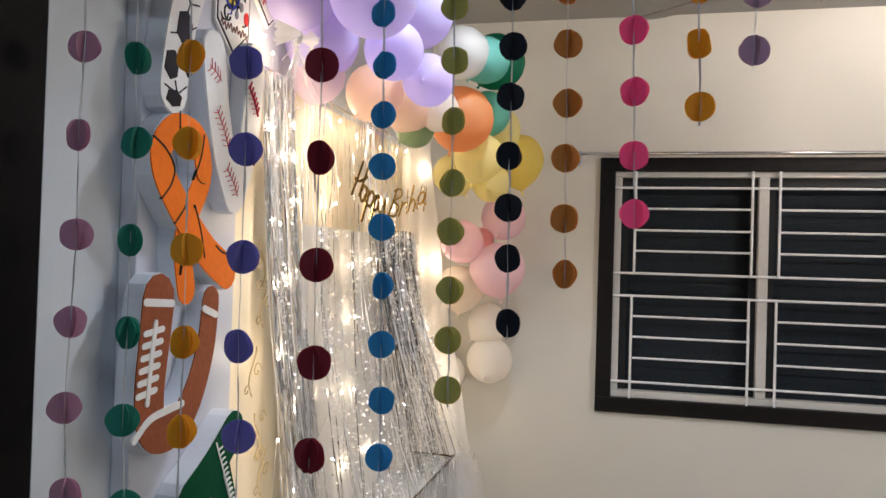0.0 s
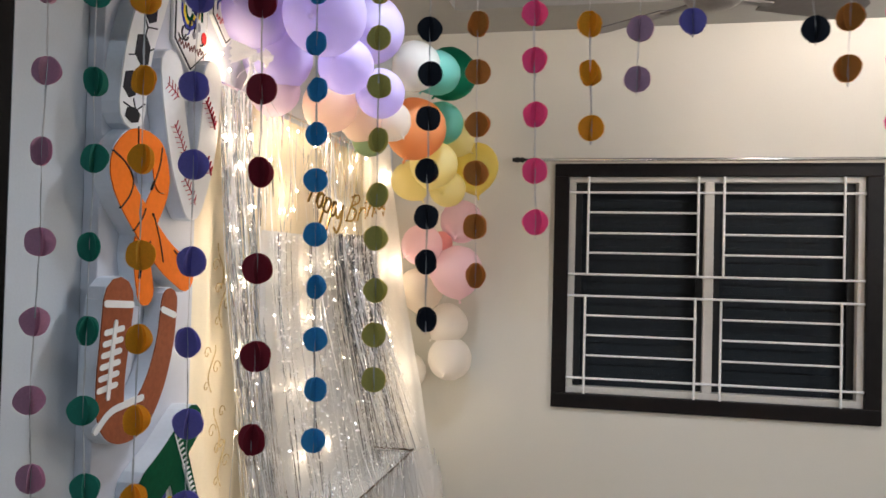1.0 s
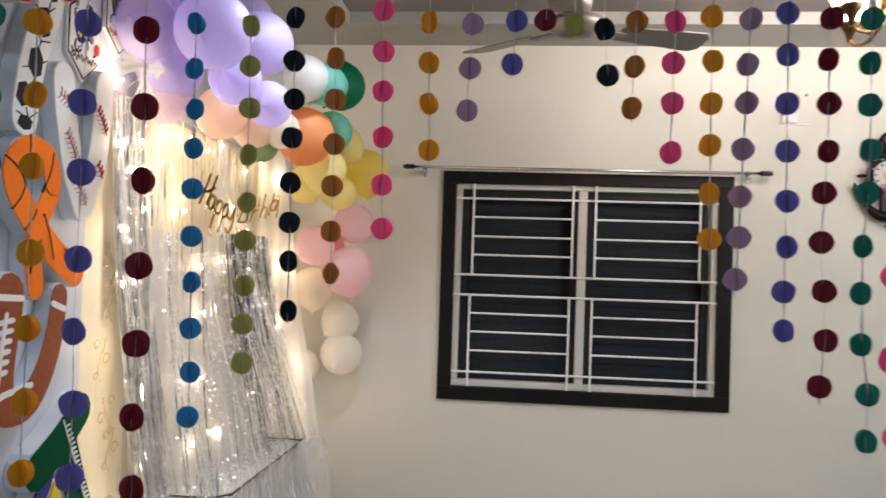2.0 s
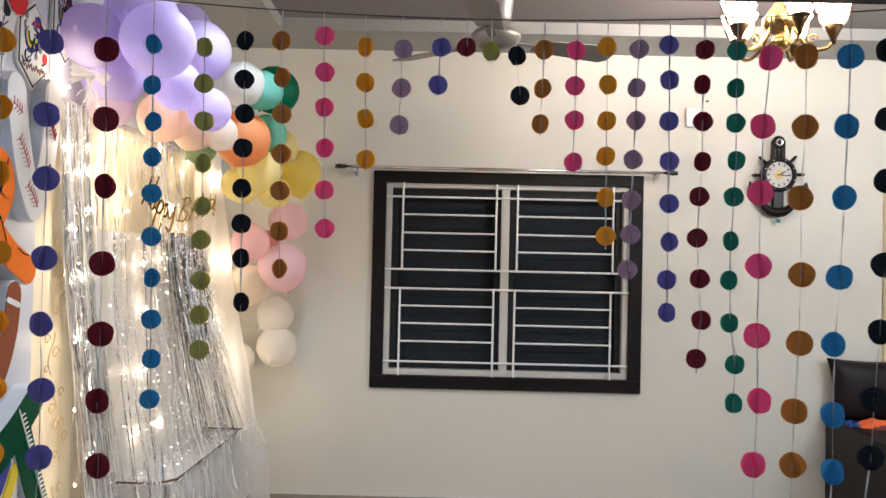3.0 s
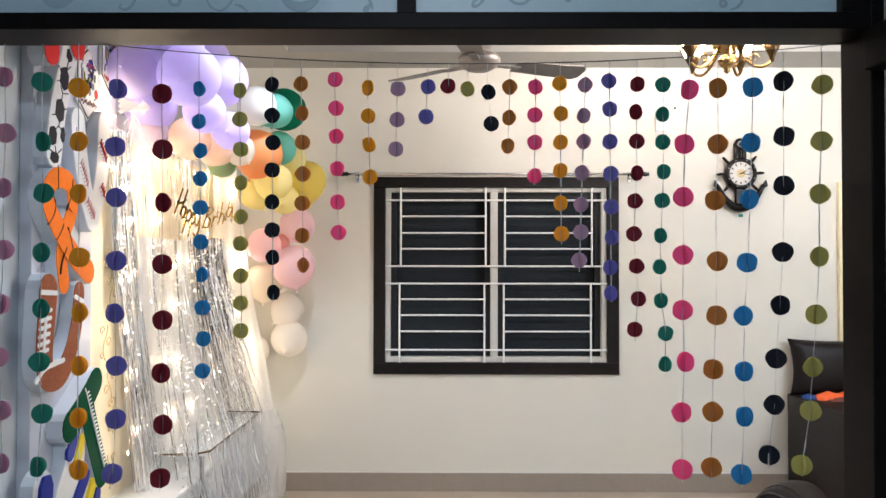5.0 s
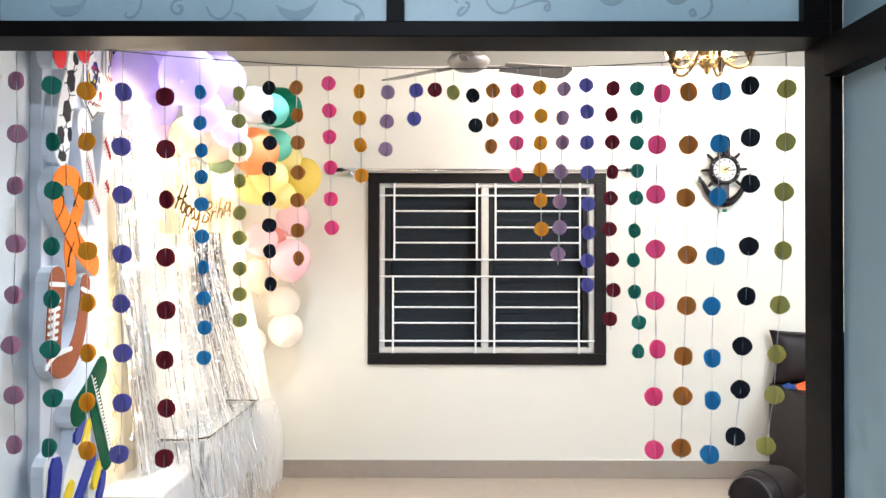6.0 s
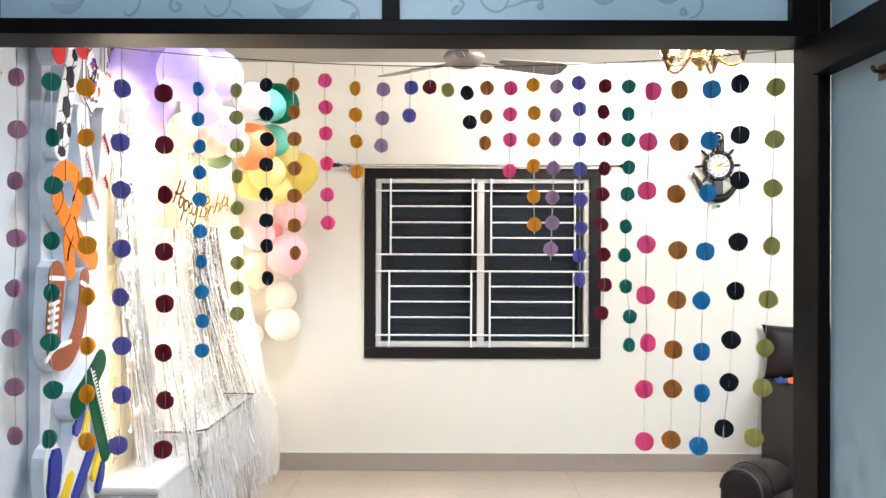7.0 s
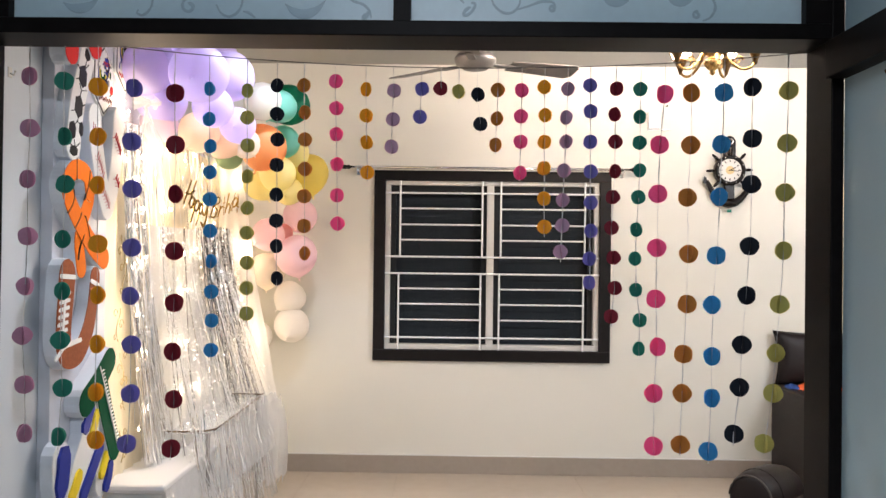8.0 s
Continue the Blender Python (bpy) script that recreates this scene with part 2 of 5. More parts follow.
def spline(points, steps=8):
    """Smooth line through the given points."""
    p = [Vector(q) for q in points]
    p = [2 * p[0] - p[1]] + p + [2 * p[-1] - p[-2]]
    out = []
    for i in range(1, len(p) - 2):
        for s in range(steps):
            t = s / steps
            a, b, c, d = p[i - 1], p[i], p[i + 1], p[i + 2]
            out.append(0.5 * (2 * b + (c - a) * t + (2 * a - 5 * b + 4 * c - d) * t * t + (3 * b - a - 3 * c + d) * t ** 3))
    return out + [p[-2]]


def pipe(line, radius, n=8, bm=None):
    """A round bar along a line of points; radius may be a function of 0..1."""
    bm = bm or bmesh.new()
    line = [Vector(q) for q in line]
    rings = []
    for i, q in enumerate(line):
        d = (line[min(i + 1, len(line) - 1)] - line[max(i - 1, 0)]).normalized()
        u = d.orthogonal().normalized() if abs(d.z) > 0.9 else d.cross(Vector((0, 0, 1))).normalized()
        v = d.cross(u)
        r = radius(i / (len(line) - 1)) if callable(radius) else radius
        rings.append([bm.verts.new(q + r * (math.cos(2 * math.pi * k / n) * u + math.sin(2 * math.pi * k / n) * v)) for k in range(n)])
    for a, b in zip(rings, rings[1:]):
        for k in range(n):
            bm.faces.new((a[k], a[(k + 1) % n], b[(k + 1) % n], b[k]))
    bm.faces.new(rings[0][::-1])
    bm.faces.new(rings[-1])
    return bm


def ribbon(line, width, x0, x1, bm=None, cap=6):
    """A rounded stroke in the (y, z) plane, between depths x0 and x1; line holds (y, z)."""
    bm = bm or bmesh.new()
    pts = [Vector((0, *q)) for q in line]
    left, right = [], []
    n = len(pts)
    for i, q in enumerate(pts):
        d = (pts[min(i + 1, n - 1)] - pts[max(i - 1, 0)]).normalized()
        s = Vector((0, -d.z, d.y))
        w = (width(i / (n - 1)) if callable(width) else width) / 2
        left.append(q + s * w)
        right.append(q - s * w)
    d0, d1 = (pts[0] - pts[1]).normalized(), (pts[-1] - pts[-2]).normalized()

    def arc(a, b, d):
        c, r = (a + b) / 2, (b - a).length / 2
        s = (a - b).normalized()
        return [c + r * (math.cos(math.pi * k / cap) * s + math.sin(math.pi * k / cap) * d) for k in range(1, cap)]

    rows = [(l, r) for l, r in zip(left, right)]
    front = [(bm.verts.new((x1, l.y, l.z)), bm.verts.new((x1, r.y, r.z))) for l, r in rows]
    back = [(bm.verts.new((x0, l.y, l.z)), bm.verts.new((x0, r.y, r.z))) for l, r in rows]
    for (a, b), (c, d) in zip(front, front[1:]):
        bm.faces.new((a, b, d, c))
    for (a, b), (c, d) in zip(back, back[1:]):
        bm.faces.new((a, c, d, b))
    for i in range(n - 1):
        bm.faces.new((front[i][0], front[i + 1][0], back[i + 1][0], back[i][0]))
        bm.faces.new((front[i + 1][1], front[i][1], back[i][1], back[i + 1][1]))
    for i, d in ((0, d0), (n - 1, d1)):
        ends = arc(rows[i][0], rows[i][1], d)
        f = [front[i][0]] + [bm.verts.new((x1, q.y, q.z)) for q in ends] + [front[i][1]]
        b = [back[i][0]] + [bm.verts.new((x0, q.y, q.z)) for q in ends] + [back[i][1]]
        bm.faces.new(f)
        bm.faces.new(b[::-1])
        for k in range(len(f) - 1):
            bm.faces.new((f[k + 1], f[k], b[k], b[k + 1]))
    bmesh.ops.recalc_face_normals(bm, faces=bm.faces)
    return bm


def smooth2(points, steps=6):
    return [(q.x, q.y) for q in spline([(a, b, 0) for a, b in points], steps)]


# ---- the large structure ----
LEFT, FAR, NEAR, RIGHT, TOP = -1.725, 4.0, 1.12, 3.2, 2.80
solid("wall_far", boxes(((LEFT - 0.12, FAR, 0), (-0.80, FAR + 0.2, 2.95)), ((0.80, FAR, 0), (RIGHT + 0.12, FAR + 0.2, 2.95)),
                        ((-0.80, FAR, 0), (0.80, FAR + 0.2, 0.78)), ((-0.80, FAR, 2.06), (0.80, FAR + 0.2, 2.95))), WALL,
      "cream painted far wall with a window opening", "wall", "structure")
solid("wall_left", boxes(((LEFT - 0.12, NEAR, 0), (LEFT, FAR, 2.95))), SIDEWALL, "pale grey-blue side wall behind the decorations", "wall", "structure")
solid("wall_right", boxes(((RIGHT, NEAR, 0), (RIGHT + 0.12, FAR, 2.95))), WALL, "cream painted side wall of the living room", "wall", "structure")
solid("wall_partition", boxes(((0.98, 0.96, 0), (RIGHT + 0.12, NEAR, 2.95)), ((-2.6, 0.96, 0), (-1.83, NEAR, 2.95)),
                              ((-1.83, 0.98, 2.62), (0.98, NEAR, 2.95))), WALL, "cream wall above and beside the wide opening", "wall", "structure")
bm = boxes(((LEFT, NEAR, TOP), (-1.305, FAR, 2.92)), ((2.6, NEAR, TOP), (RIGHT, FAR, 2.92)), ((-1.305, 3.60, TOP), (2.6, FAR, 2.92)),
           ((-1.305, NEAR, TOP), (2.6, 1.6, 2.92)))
solid("ceiling", bm, CEIL, "grey false ceiling with a lowered border round it", "ceiling", "structure")
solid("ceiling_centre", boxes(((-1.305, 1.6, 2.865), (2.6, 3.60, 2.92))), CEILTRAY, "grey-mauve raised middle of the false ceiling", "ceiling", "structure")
floor = solid("floor", boxes(((LEFT - 0.1, NEAR - 0.17, -0.06), (RIGHT + 0.1, FAR + 0.1, -0.004))), GROUT, "glossy beige tiled living room floor", "floor", "structure")
solid("baseboard", boxes(((LEFT, FAR - 0.012, 0), (RIGHT, FAR, 0.12)), ((RIGHT - 0.012, NEAR, 0), (RIGHT, FAR - 0.012, 0.12)), bevel=0.003), SKIRT,
      "taupe tile skirting along the wall", "baseboard", "structure")
# pale strip drawn as the highlight along the skirting's top edge
solid("trim", boxes(((LEFT, FAR - 0.014, 0.12), (RIGHT - 0.02, FAR, 0.1255))), ALU, "thin pale strip standing in for the skirting's edge highlight", "trim", "structure")
# hall on the camera's side
SIDE = 0.89
solid("hall_floor", boxes(((-2.6, -3.2, -0.06), (SIDE + 0.1, NEAR - 0.17, 0))), TILE, "beige tiled hall floor", "floor", "structure")
solid("hall_ceiling", boxes(((-2.6, -3.2, 2.9), (SIDE + 0.12, 0.96, 3.0))), CEIL, "grey hall ceiling", "ceiling", "structure")
solid("hall_wall_side", boxes(((SIDE, -3.2, 0), (SIDE + 0.09, 0.95, 2.03)), ((SIDE, -3.2, 2.14), (SIDE + 0.09, 0.95, 2.9))), HALLWALL,
      "pale blue-grey hall side wall", "wall", "structure")
solid("hall_wall_back", boxes(((-2.6, -3.3, 0), (SIDE + 0.1, -3.2, 2.9))), HALLWALL, "pale blue hall wall", "wall", "structure")
solid("hall_wall_left", boxes(((-2.7, -3.2, 0), (-2.6, 0.96, 2.9))), HALLWALL, "pale blue hall wall", "wall", "structure")
beam = solid("hall_trim", boxes(((SIDE - 0.06, -3.2, 2.03), (SIDE + 0.09, 0.948, 2.14)), bevel=0.003), DARKWOOD, "dark wooden beam along the hall wall", "trim", "structure")

# opening frame with frosted transom
frame_1 = thing("opening_frame", (-0.43, 1.03, 0), "dark-stained wooden frame of the wide opening with frosted transom", "door frame", kind="structure")
part("jamb", boxes(((0.852, 0.95, 0), (SIDE, NEAR, 2.62)), bevel=0.003), DARKWOOD, frame_1)
part("jamb", boxes(((-1.83, 0.95, 0), (LEFT, NEAR, 2.62)), bevel=0.003), DARKWOOD, frame_1)
part("header", boxes(((LEFT, 0.95, 2.148), (0.852, NEAR, 2.195)), bevel=0.003), DARKWOOD, frame_1)
part("stile", boxes(((LEFT, 0.952, 2.195), (-1.62, 1.02, 2.62))), DARKWOOD, frame_1)
part("stile", boxes(((0.775, 0.952, 2.195), (0.852, 1.02, 2.62))), DARKWOOD, frame_1)
part("mullion", boxes(((-0.457, 0.952, 2.195), (-0.405, 1.02, 2.62))), DARKWOOD, frame_1)
LEFT_SCROLLS = (
    ("leaf", (-1.47, 2.250), (-1.445, 2.236), (-1.415, 2.232), (-1.385, 2.243), (-1.360, 2.268), (-1.352, 2.285)),
    ("stem", (-1.20, 2.30), (-1.195, 2.262), (-1.203, 2.232), (-1.225, 2.213), (-1.243, 2.220), (-1.238, 2.230)),
    ("spiral", -1.083, 2.242, 0.026, 1), ("stem", (-1.073, 2.266), (-1.055, 2.285), (-1.04, 2.32)),
    ("stem", (-1.0, 2.248), (-0.985, 2.222), (-0.958, 2.211), (-0.930, 2.230), (-0.920, 2.262), (-0.925, 2.31)), ("stem", (-0.918, 2.228), (-0.898, 2.222), (-0.880, 2.207)),
    ("leaf", (-0.790, 2.252), (-0.765, 2.230), (-0.730, 2.219), (-0.695, 2.233), (-0.668, 2.262), (-0.660, 2.285)),
    ("stem", (-0.60, 2.30), (-0.588, 2.265), (-0.553, 2.252), (-0.532, 2.232), (-0.527, 2.210)), ("spiral", -0.545, 2.216, 0.011, -1),
)
RIGHT_SCROLLS = (
    ("spiral", -0.232, 2.236, 0.024, -1), ("stem", (-0.245, 2.258), (-0.262, 2.28), (-0.265, 2.32)),
    ("stem", (-0.165, 2.29), (-0.155, 2.256), (-0.130, 2.232), (-0.100, 2.230), (-0.078, 2.252), (-0.072, 2.29)), ("stem", (-0.095, 2.236), (-0.05, 2.250), (-0.01, 2.264), (0.025, 2.262), (0.033, 2.245)),
    ("spiral", 0.024, 2.243, 0.010, 1), ("leaf", (0.17, 2.285), (0.195, 2.269), (0.225, 2.265), (0.255, 2.275), (0.275, 2.295)),
    ("leaf", (0.365, 2.288), (0.39, 2.272), (0.418, 2.268), (0.448, 2.278), (0.468, 2.30)), ("stem", (0.485, 2.30), (0.510, 2.272), (0.515, 2.245), (0.500, 2.220), (0.478, 2.210)), ("spiral", 0.460, 2.228, 0.012, 1),
)
for x0, x1 in ((-1.62, -0.457), (-0.405, 0.775)):
    pane = part("pane", boxes(((x0, 0.985, 2.195), (x1, 0.993, 2.62))), FROST, frame_1, "frosted pane with grey etched scrolls")
    # etched scrolls: leaves, stems, spirals and hooks, as (kind, points or centre and radius)
    for kind, *data in (LEFT_SCROLLS if x0 < -1 else RIGHT_SCROLLS):
        if kind == "spiral":
            cx, cz, r, turn = data
            line = [(cx + r * (1 - a / 9) * math.cos(turn * a + 1.2), 0.984, cz + r * (1 - a / 9) * math.sin(a + 1.2)) for a in [0.35 * j for j in range(21)]]
            radius = lambda t: 0.0038 + 0.0022 * t
        else:
            line = [(x, 0.984, z) for x, z in data]
            radius = (lambda t: 0.0015 + 0.014 * math.sin(math.pi * min(1.0, 1.25 * t)) ** 1.2 if t < 0.8 else 0.0015) if kind == "leaf" else (lambda t: 0.0045 - 0.0022 * abs(2 * t - 1))
        bm = pipe(spline(line, 5), radius, 8)
        bmesh.ops.scale(bm, vec=(1, 0.12, 1), verts=bm.verts, space=Matrix.Translation((0, -0.984, 0)))
        part("scroll", bm, ETCH, pane)
peg = thing("wall_hook", (LEFT, 1.15, 2.07), "small white plastic hook on the wall", "hook")
part("plate", boxes(((LEFT, 1.136, 2.055), (LEFT + 0.004, 1.158, 2.088)), bevel=0.0015), ALU, peg)
part("arm", pipe([(LEFT + 0.004, 1.147, 2.068), (LEFT + 0.016, 1.147, 2.062), (LEFT + 0.020, 1.147, 2.076)], 0.003), ALU, peg, smooth=True)
hook = thing("curtain_bracket", (0.86, 0.66, 1.975), "small brass curtain bracket on the hall wall", "bracket")
part("plate", boxes(((SIDE - 0.006, 0.635, 1.955), (SIDE, 0.685, 1.995)), bevel=0.002), DARKBRASS, hook)
part("arm", pipe([(SIDE, 0.66, 1.975), (SIDE - 0.03, 0.655, 1.975), (SIDE - 0.045, 0.64, 1.982)], 0.006), DARKBRASS, hook, smooth=True)


# window
def build_window():
    win = thing("window_1", (0, FAR, 0.78), "two-pane night window with black-brown wooden frame and white grille", "window", kind="structure")

    def add(name, bm, material, parent=win, label=""):
        ob = part(name, bm, material, parent, label)
        return ob

    X, Z0, Z1, W = 0.81, 0.768, 2.07, 0.077
    y0, y1 = FAR - 0.022, FAR + 0.09
    for lo, hi in (((-X, y0, Z0), (X, y1, Z0 + W)), ((-X, y0, Z1 - W + 0.008), (X, y1, Z1)), ((-X, y0, Z0 + W), (-X + W, y1, Z1 - W + 0.008)), ((X - W, y0, Z0 + W), (X, y1, Z1 - W + 0.008))):
        add("window_frame", boxes((lo, hi), bevel=0.004), FRAMEWOOD)
    ix, iz0, iz1 = X - W, Z0 + W, Z1 - W + 0.008
    ya, yb = FAR + 0.005, FAR + 0.075
    for lo, hi in (((-ix, ya, iz0), (ix, yb, iz0 + 0.035)), ((-ix, ya, iz1 - 0.028), (ix, yb, iz1)), ((-ix, ya, iz0 + 0.035), (-ix + 0.034, yb, iz1 - 0.028)), ((ix - 0.034, ya, iz0 + 0.035), (ix, yb, iz1 - 0.028)), ((-0.036, ya, iz0 + 0.035), (0.012, yb, iz1 - 0.028))):
        add("track", boxes((lo, hi), bevel=0.003), ALU)
    for sx in (-1, 1):
        a, b = (-ix + 0.034, -0.036) if sx < 0 else (0.012, ix - 0.034)
        for lo, hi in (((a, yb - 0.02, iz0 + 0.035), (a + 0.035, yb - 0.004, iz1 - 0.028)), ((b - 0.035, yb - 0.02, iz0 + 0.035), (b, yb - 0.004, iz1 - 0.028)),
                       ((a + 0.035, yb - 0.02, iz1 - 0.065), (b - 0.035, yb - 0.004, iz1 - 0.028))):
            add("sash", boxes((lo, hi)), BLACK)
        add("pane", boxes(((a + 0.035, yb - 0.013, iz0 + 0.035), (b - 0.035, yb - 0.008, iz1 - 0.065))), NIGHTGLASS, label="dark glass pane against the night").visible_shadow = False
        for k in range(27):
            z = iz0 + 0.02 + k * 0.0405
            add("slat", boxes(((a, FAR + 0.13, z), (b, FAR + 0.15, z + 0.0400)), bevel=0.0015), SLAT)
    g = FAR - 0.004
    r = 0.0065
    for z in (1.917, 1.48, 1.365, 0.927):
        add("grille_bar", pipe([(-ix, g, z), (ix, g, z)], r, 8), GRILLE)
    for x in (-0.63, -0.069, 0.058, 0.632):
        add("grille_bar", pipe([(x, g - 0.010, 1.48), (x, g - 0.010, iz1)], r, 8), GRILLE)
        add("grille_bar", pipe([(x - 0.008, g - 0.010, iz0), (x - 0.008, g - 0.010, 1.365)], r, 8), GRILLE)
    for a, b in ((-0.63, -0.069), (0.058, 0.632)):
        for z in (1.81, 1.70, 1.595, 1.262, 1.157, 1.05):
            add("grille_bar", pipe([(a, g - 0.010, z), (b, g - 0.010, z)], r * 0.9, 8), GRILLE)


build_window()
solid("backdrop", boxes(((-3, FAR + 2.0, -1), (3, FAR + 2.02, 4))), BACKDROP, "black night outside the window", "sky", "structure")

rod = thing("curtain_rod", (-0.02, 3.93, 2.084), "chrome curtain rod with black end caps above the window", "curtain rod")
part("pole", pipe([(-0.97, 0, 0), (0.97, 0, 0)], 0.009, 12), CHROME, rod, smooth=True, local=True)
for s in (-1, 1):
    part("end_cap", lathe([(0, -0.03), (0.014, -0.03), (0.016, -0.02), (0.010, -0.012), (0.015, -0.004), (0.015, 0.012), (0.010, 0.02), (0.013, 0.03), (0, 0.032)], 14, None, (s * 0.985, 0, 0), Matrix.Rotation(s * math.pi / 2, 4, "Y")), BLACK, rod, smooth=True, local=True)
    part("bracket", boxes(((s * 0.90 - 0.008, -0.005, -0.03), (s * 0.90 + 0.008, 0.07, -0.010)), ((s * 0.90 - 0.012, 0.062, -0.05), (s * 0.90 + 0.012, 0.07, 0.02)), bevel=0.002), CHROME, rod, local=True)


# ---- cut-out letters on the side wall ----
solid("letter_board", boxes(((LEFT + 0.001, 1.352, 0.02), (-1.68, 1.785, 2.74)), ((LEFT + 0.001, 1.785, 2.04), (-1.682, 2.02, 2.74)), bevel=0.003), BOARD, "glossy white panel behind the cut-out letters", "board")
BACK, FRONT = -1.679, -1.632


def letter(name, label, strokes, face_material, place, lift=0.0):
    """A thick foam letter: white body strokes, each with a painted face."""
    ob = thing(name, (FRONT, *place), label, "letter", "foam letters on the wall")
    for i, (line, width) in enumerate(strokes):
        pts = smooth2(line) if len(line) > 2 else [tuple(Vector(line[0]).lerp(Vector(line[1]), k / 6)) for k in range(7)]
        d = 0.003 * i
        part("body", ribbon(pts, width, BACK, FRONT + lift - 0.003 - d), FOAM, ob, "white foam edge with shade in its colour")
        w2 = (lambda t, w=width: w(t) - 0.004) if callable(width) else width - 0.004
        part("face", ribbon(pts, w2, FRONT + lift - 0.003 - d, FRONT + lift - d), face_material, ob)
    return ob


def marks(ob, name, lines, width, material, depth=0.0015):
    for line in lines:
        pts = smooth2(line, 5) if len(line) > 2 else [tuple(Vector(line[0]).lerp(Vector(line[1]), k / 2)) for k in range(3)]
        part(name, ribbon(pts, width, FRONT - 0.004, FRONT + depth, cap=3), material, next(c for c in ob.children if c.name.startswith("face")))


red = letter("cutout_letter", "red painted foam letter on the wall sheet", [([(1.354, 2.197), (1.354, 2.46)], 0.10), ([(1.54, 2.266), (1.54, 2.46)], 0.11)], REDFOAM, (1.43, 2.3), 0.012)
soc = letter("cutout_letter", "foam letter painted like a soccer ball", [([(1.399, 1.868), (1.407, 1.935), (1.43, 2.04), (1.475, 2.15), (1.50, 2.22)], 0.108)], WHITEPAINT, (1.43, 2.0))
for cy, cz, hw, hh in ((1.431, 2.015, 0.031, 0.042), (1.385, 1.922, 0.027, 0.034), (1.452, 1.935, 0.016, 0.028), (1.398, 1.850, 0.030, 0.020), (1.460, 2.130, 0.031, 0.043), (1.495, 2.219, 0.022, 0.025)):
    bm = bmesh.new()
    vs = [(cy + hw * u, cz + hh * v) for u, v in ((-0.7, 0.75), (0.35, 1.0), (1.0, 0.35), (0.8, -0.7), (-0.1, -1.0), (-1.0, -0.4))]
    f = bm.faces.new([bm.verts.new((FRONT + 0.0016, y, z)) for y, z in vs])
    ext = bmesh.ops.extrude_face_region(bm, geom=[f])
    bmesh.ops.translate(bm, vec=(-0.003, 0, 0), verts=[v for v in ext["geom"] if isinstance(v, bmesh.types.BMVert)])
    part("patch", bm, BLACKPAINT, next(c for c in soc.children if c.name.startswith("face")))
marks(soc, "seam", [[(1.378, 1.99), (1.405, 1.997)], [(1.452, 2.015), (1.478, 2.03)], [(1.435, 1.979), (1.422, 1.96)], [(1.422, 1.96), (1.4, 1.942)], [(1.422, 1.96), (1.445, 1.95)], [(1.362, 1.873), (1.395, 1.866)], [(1.419, 1.867), (1.446, 1.885)], [(1.437, 2.044), (1.45, 2.076)], [(1.45, 2.076), (1.435, 2.099)],
                    [(1.45, 2.076), (1.49, 2.083)], [(1.485, 2.193), (1.476, 2.161)], [(1.441, 2.145), (1.424, 2.164)], [(1.41, 2.11), (1.439, 2.12)], [(1.401, 1.889), (1.408, 1.866)], [(1.476, 2.161), (1.504, 2.182)]], 0.0034, BLACKPAINT)
base = letter("cutout_letter", "cream foam letter with red baseball stitches", [([(1.565, 2.0), (1.585, 1.90), (1.63, 1.76), (1.685, 1.665)], 0.105), ([(1.785, 2.03), (1.775, 1.9), (1.75, 1.78), (1.70, 1.67)], 0.10)], WHITEPAINT, (1.67, 1.85))


def stitches(a, b, n, bow):
    """A bowed seam with a row of small chevrons across it."""
    d = Vector((b[0] - a[0], b[1] - a[1])).normalized()
    side = Vector((-d.y, d.x))
    lines = [[a, ((a[0] + b[0]) / 2 + bow, (a[1] + b[1]) / 2), b]]
    for k in range(n):
        t = (k + 0.5) / n
        p = Vector((a[0] + (b[0] - a[0]) * t + bow * 4 * t * (1 - t) * 0.5, a[1] + (b[1] - a[1]) * t))
        lines += [[tuple(p), tuple(p + side * 0.019 * q - d * 0.010)] for q in (-1, 1)]
    return lines


for a, b, n in (((1.545, 1.96), (1.60, 1.935), 4), ((1.585, 1.86), (1.645, 1.775), 7), ((1.64, 1.725), (1.70, 1.66), 6), ((1.745, 1.955), (1.80, 1.885), 6), ((1.755, 1.79), (1.785, 1.75), 3)):
    marks(base, "stitch", stitches(a, b, n, 0.006), 0.0018, REDPAINT)
bask = letter("cutout_letter", "orange basketball foam letter looped like a ribbon",
              [([(1.66, 1.465), (1.56, 1.515), (1.452, 1.60), (1.374, 1.68), (1.362, 1.738), (1.420, 1.786), (1.508, 1.774), (1.536, 1.71)], lambda t: 0.092 - 0.018 * min(1.0, 1.6 * t)), ([(1.536, 1.735), (1.534, 1.68), (1.480, 1.59), (1.462, 1.52), (1.482, 1.425)], 0.074)], ORANGE, (1.49, 1.6))
marks(bask, "seam", [[(1.425, 1.825), (1.428, 1.75)], [(1.33, 1.755), (1.375, 1.735), (1.41, 1.70), (1.40, 1.66), (1.365, 1.625)], [(1.53, 1.79), (1.52, 1.74), (1.49, 1.68)], [(1.50, 1.62), (1.53, 1.56), (1.55, 1.50)], [(1.42, 1.575), (1.455, 1.61), (1.465, 1.63)], [(1.60, 1.53), (1.63, 1.515), (1.66, 1.51)], [(1.49, 1.55), (1.46, 1.50), (1.45, 1.46)]], 0.004, BLACKPAINT)
foot = letter("cutout_letter", "russet foam letter painted like an american football", [([(1.372, 1.405), (1.362, 1.32), (1.35, 1.22), (1.357, 1.145), (1.40, 1.115), (1.47, 1.125), (1.53, 1.19), (1.572, 1.29), (1.588, 1.395)], lambda t: 0.120 - 0.042 * t)], FOOTBROWN, (1.46, 1.25))
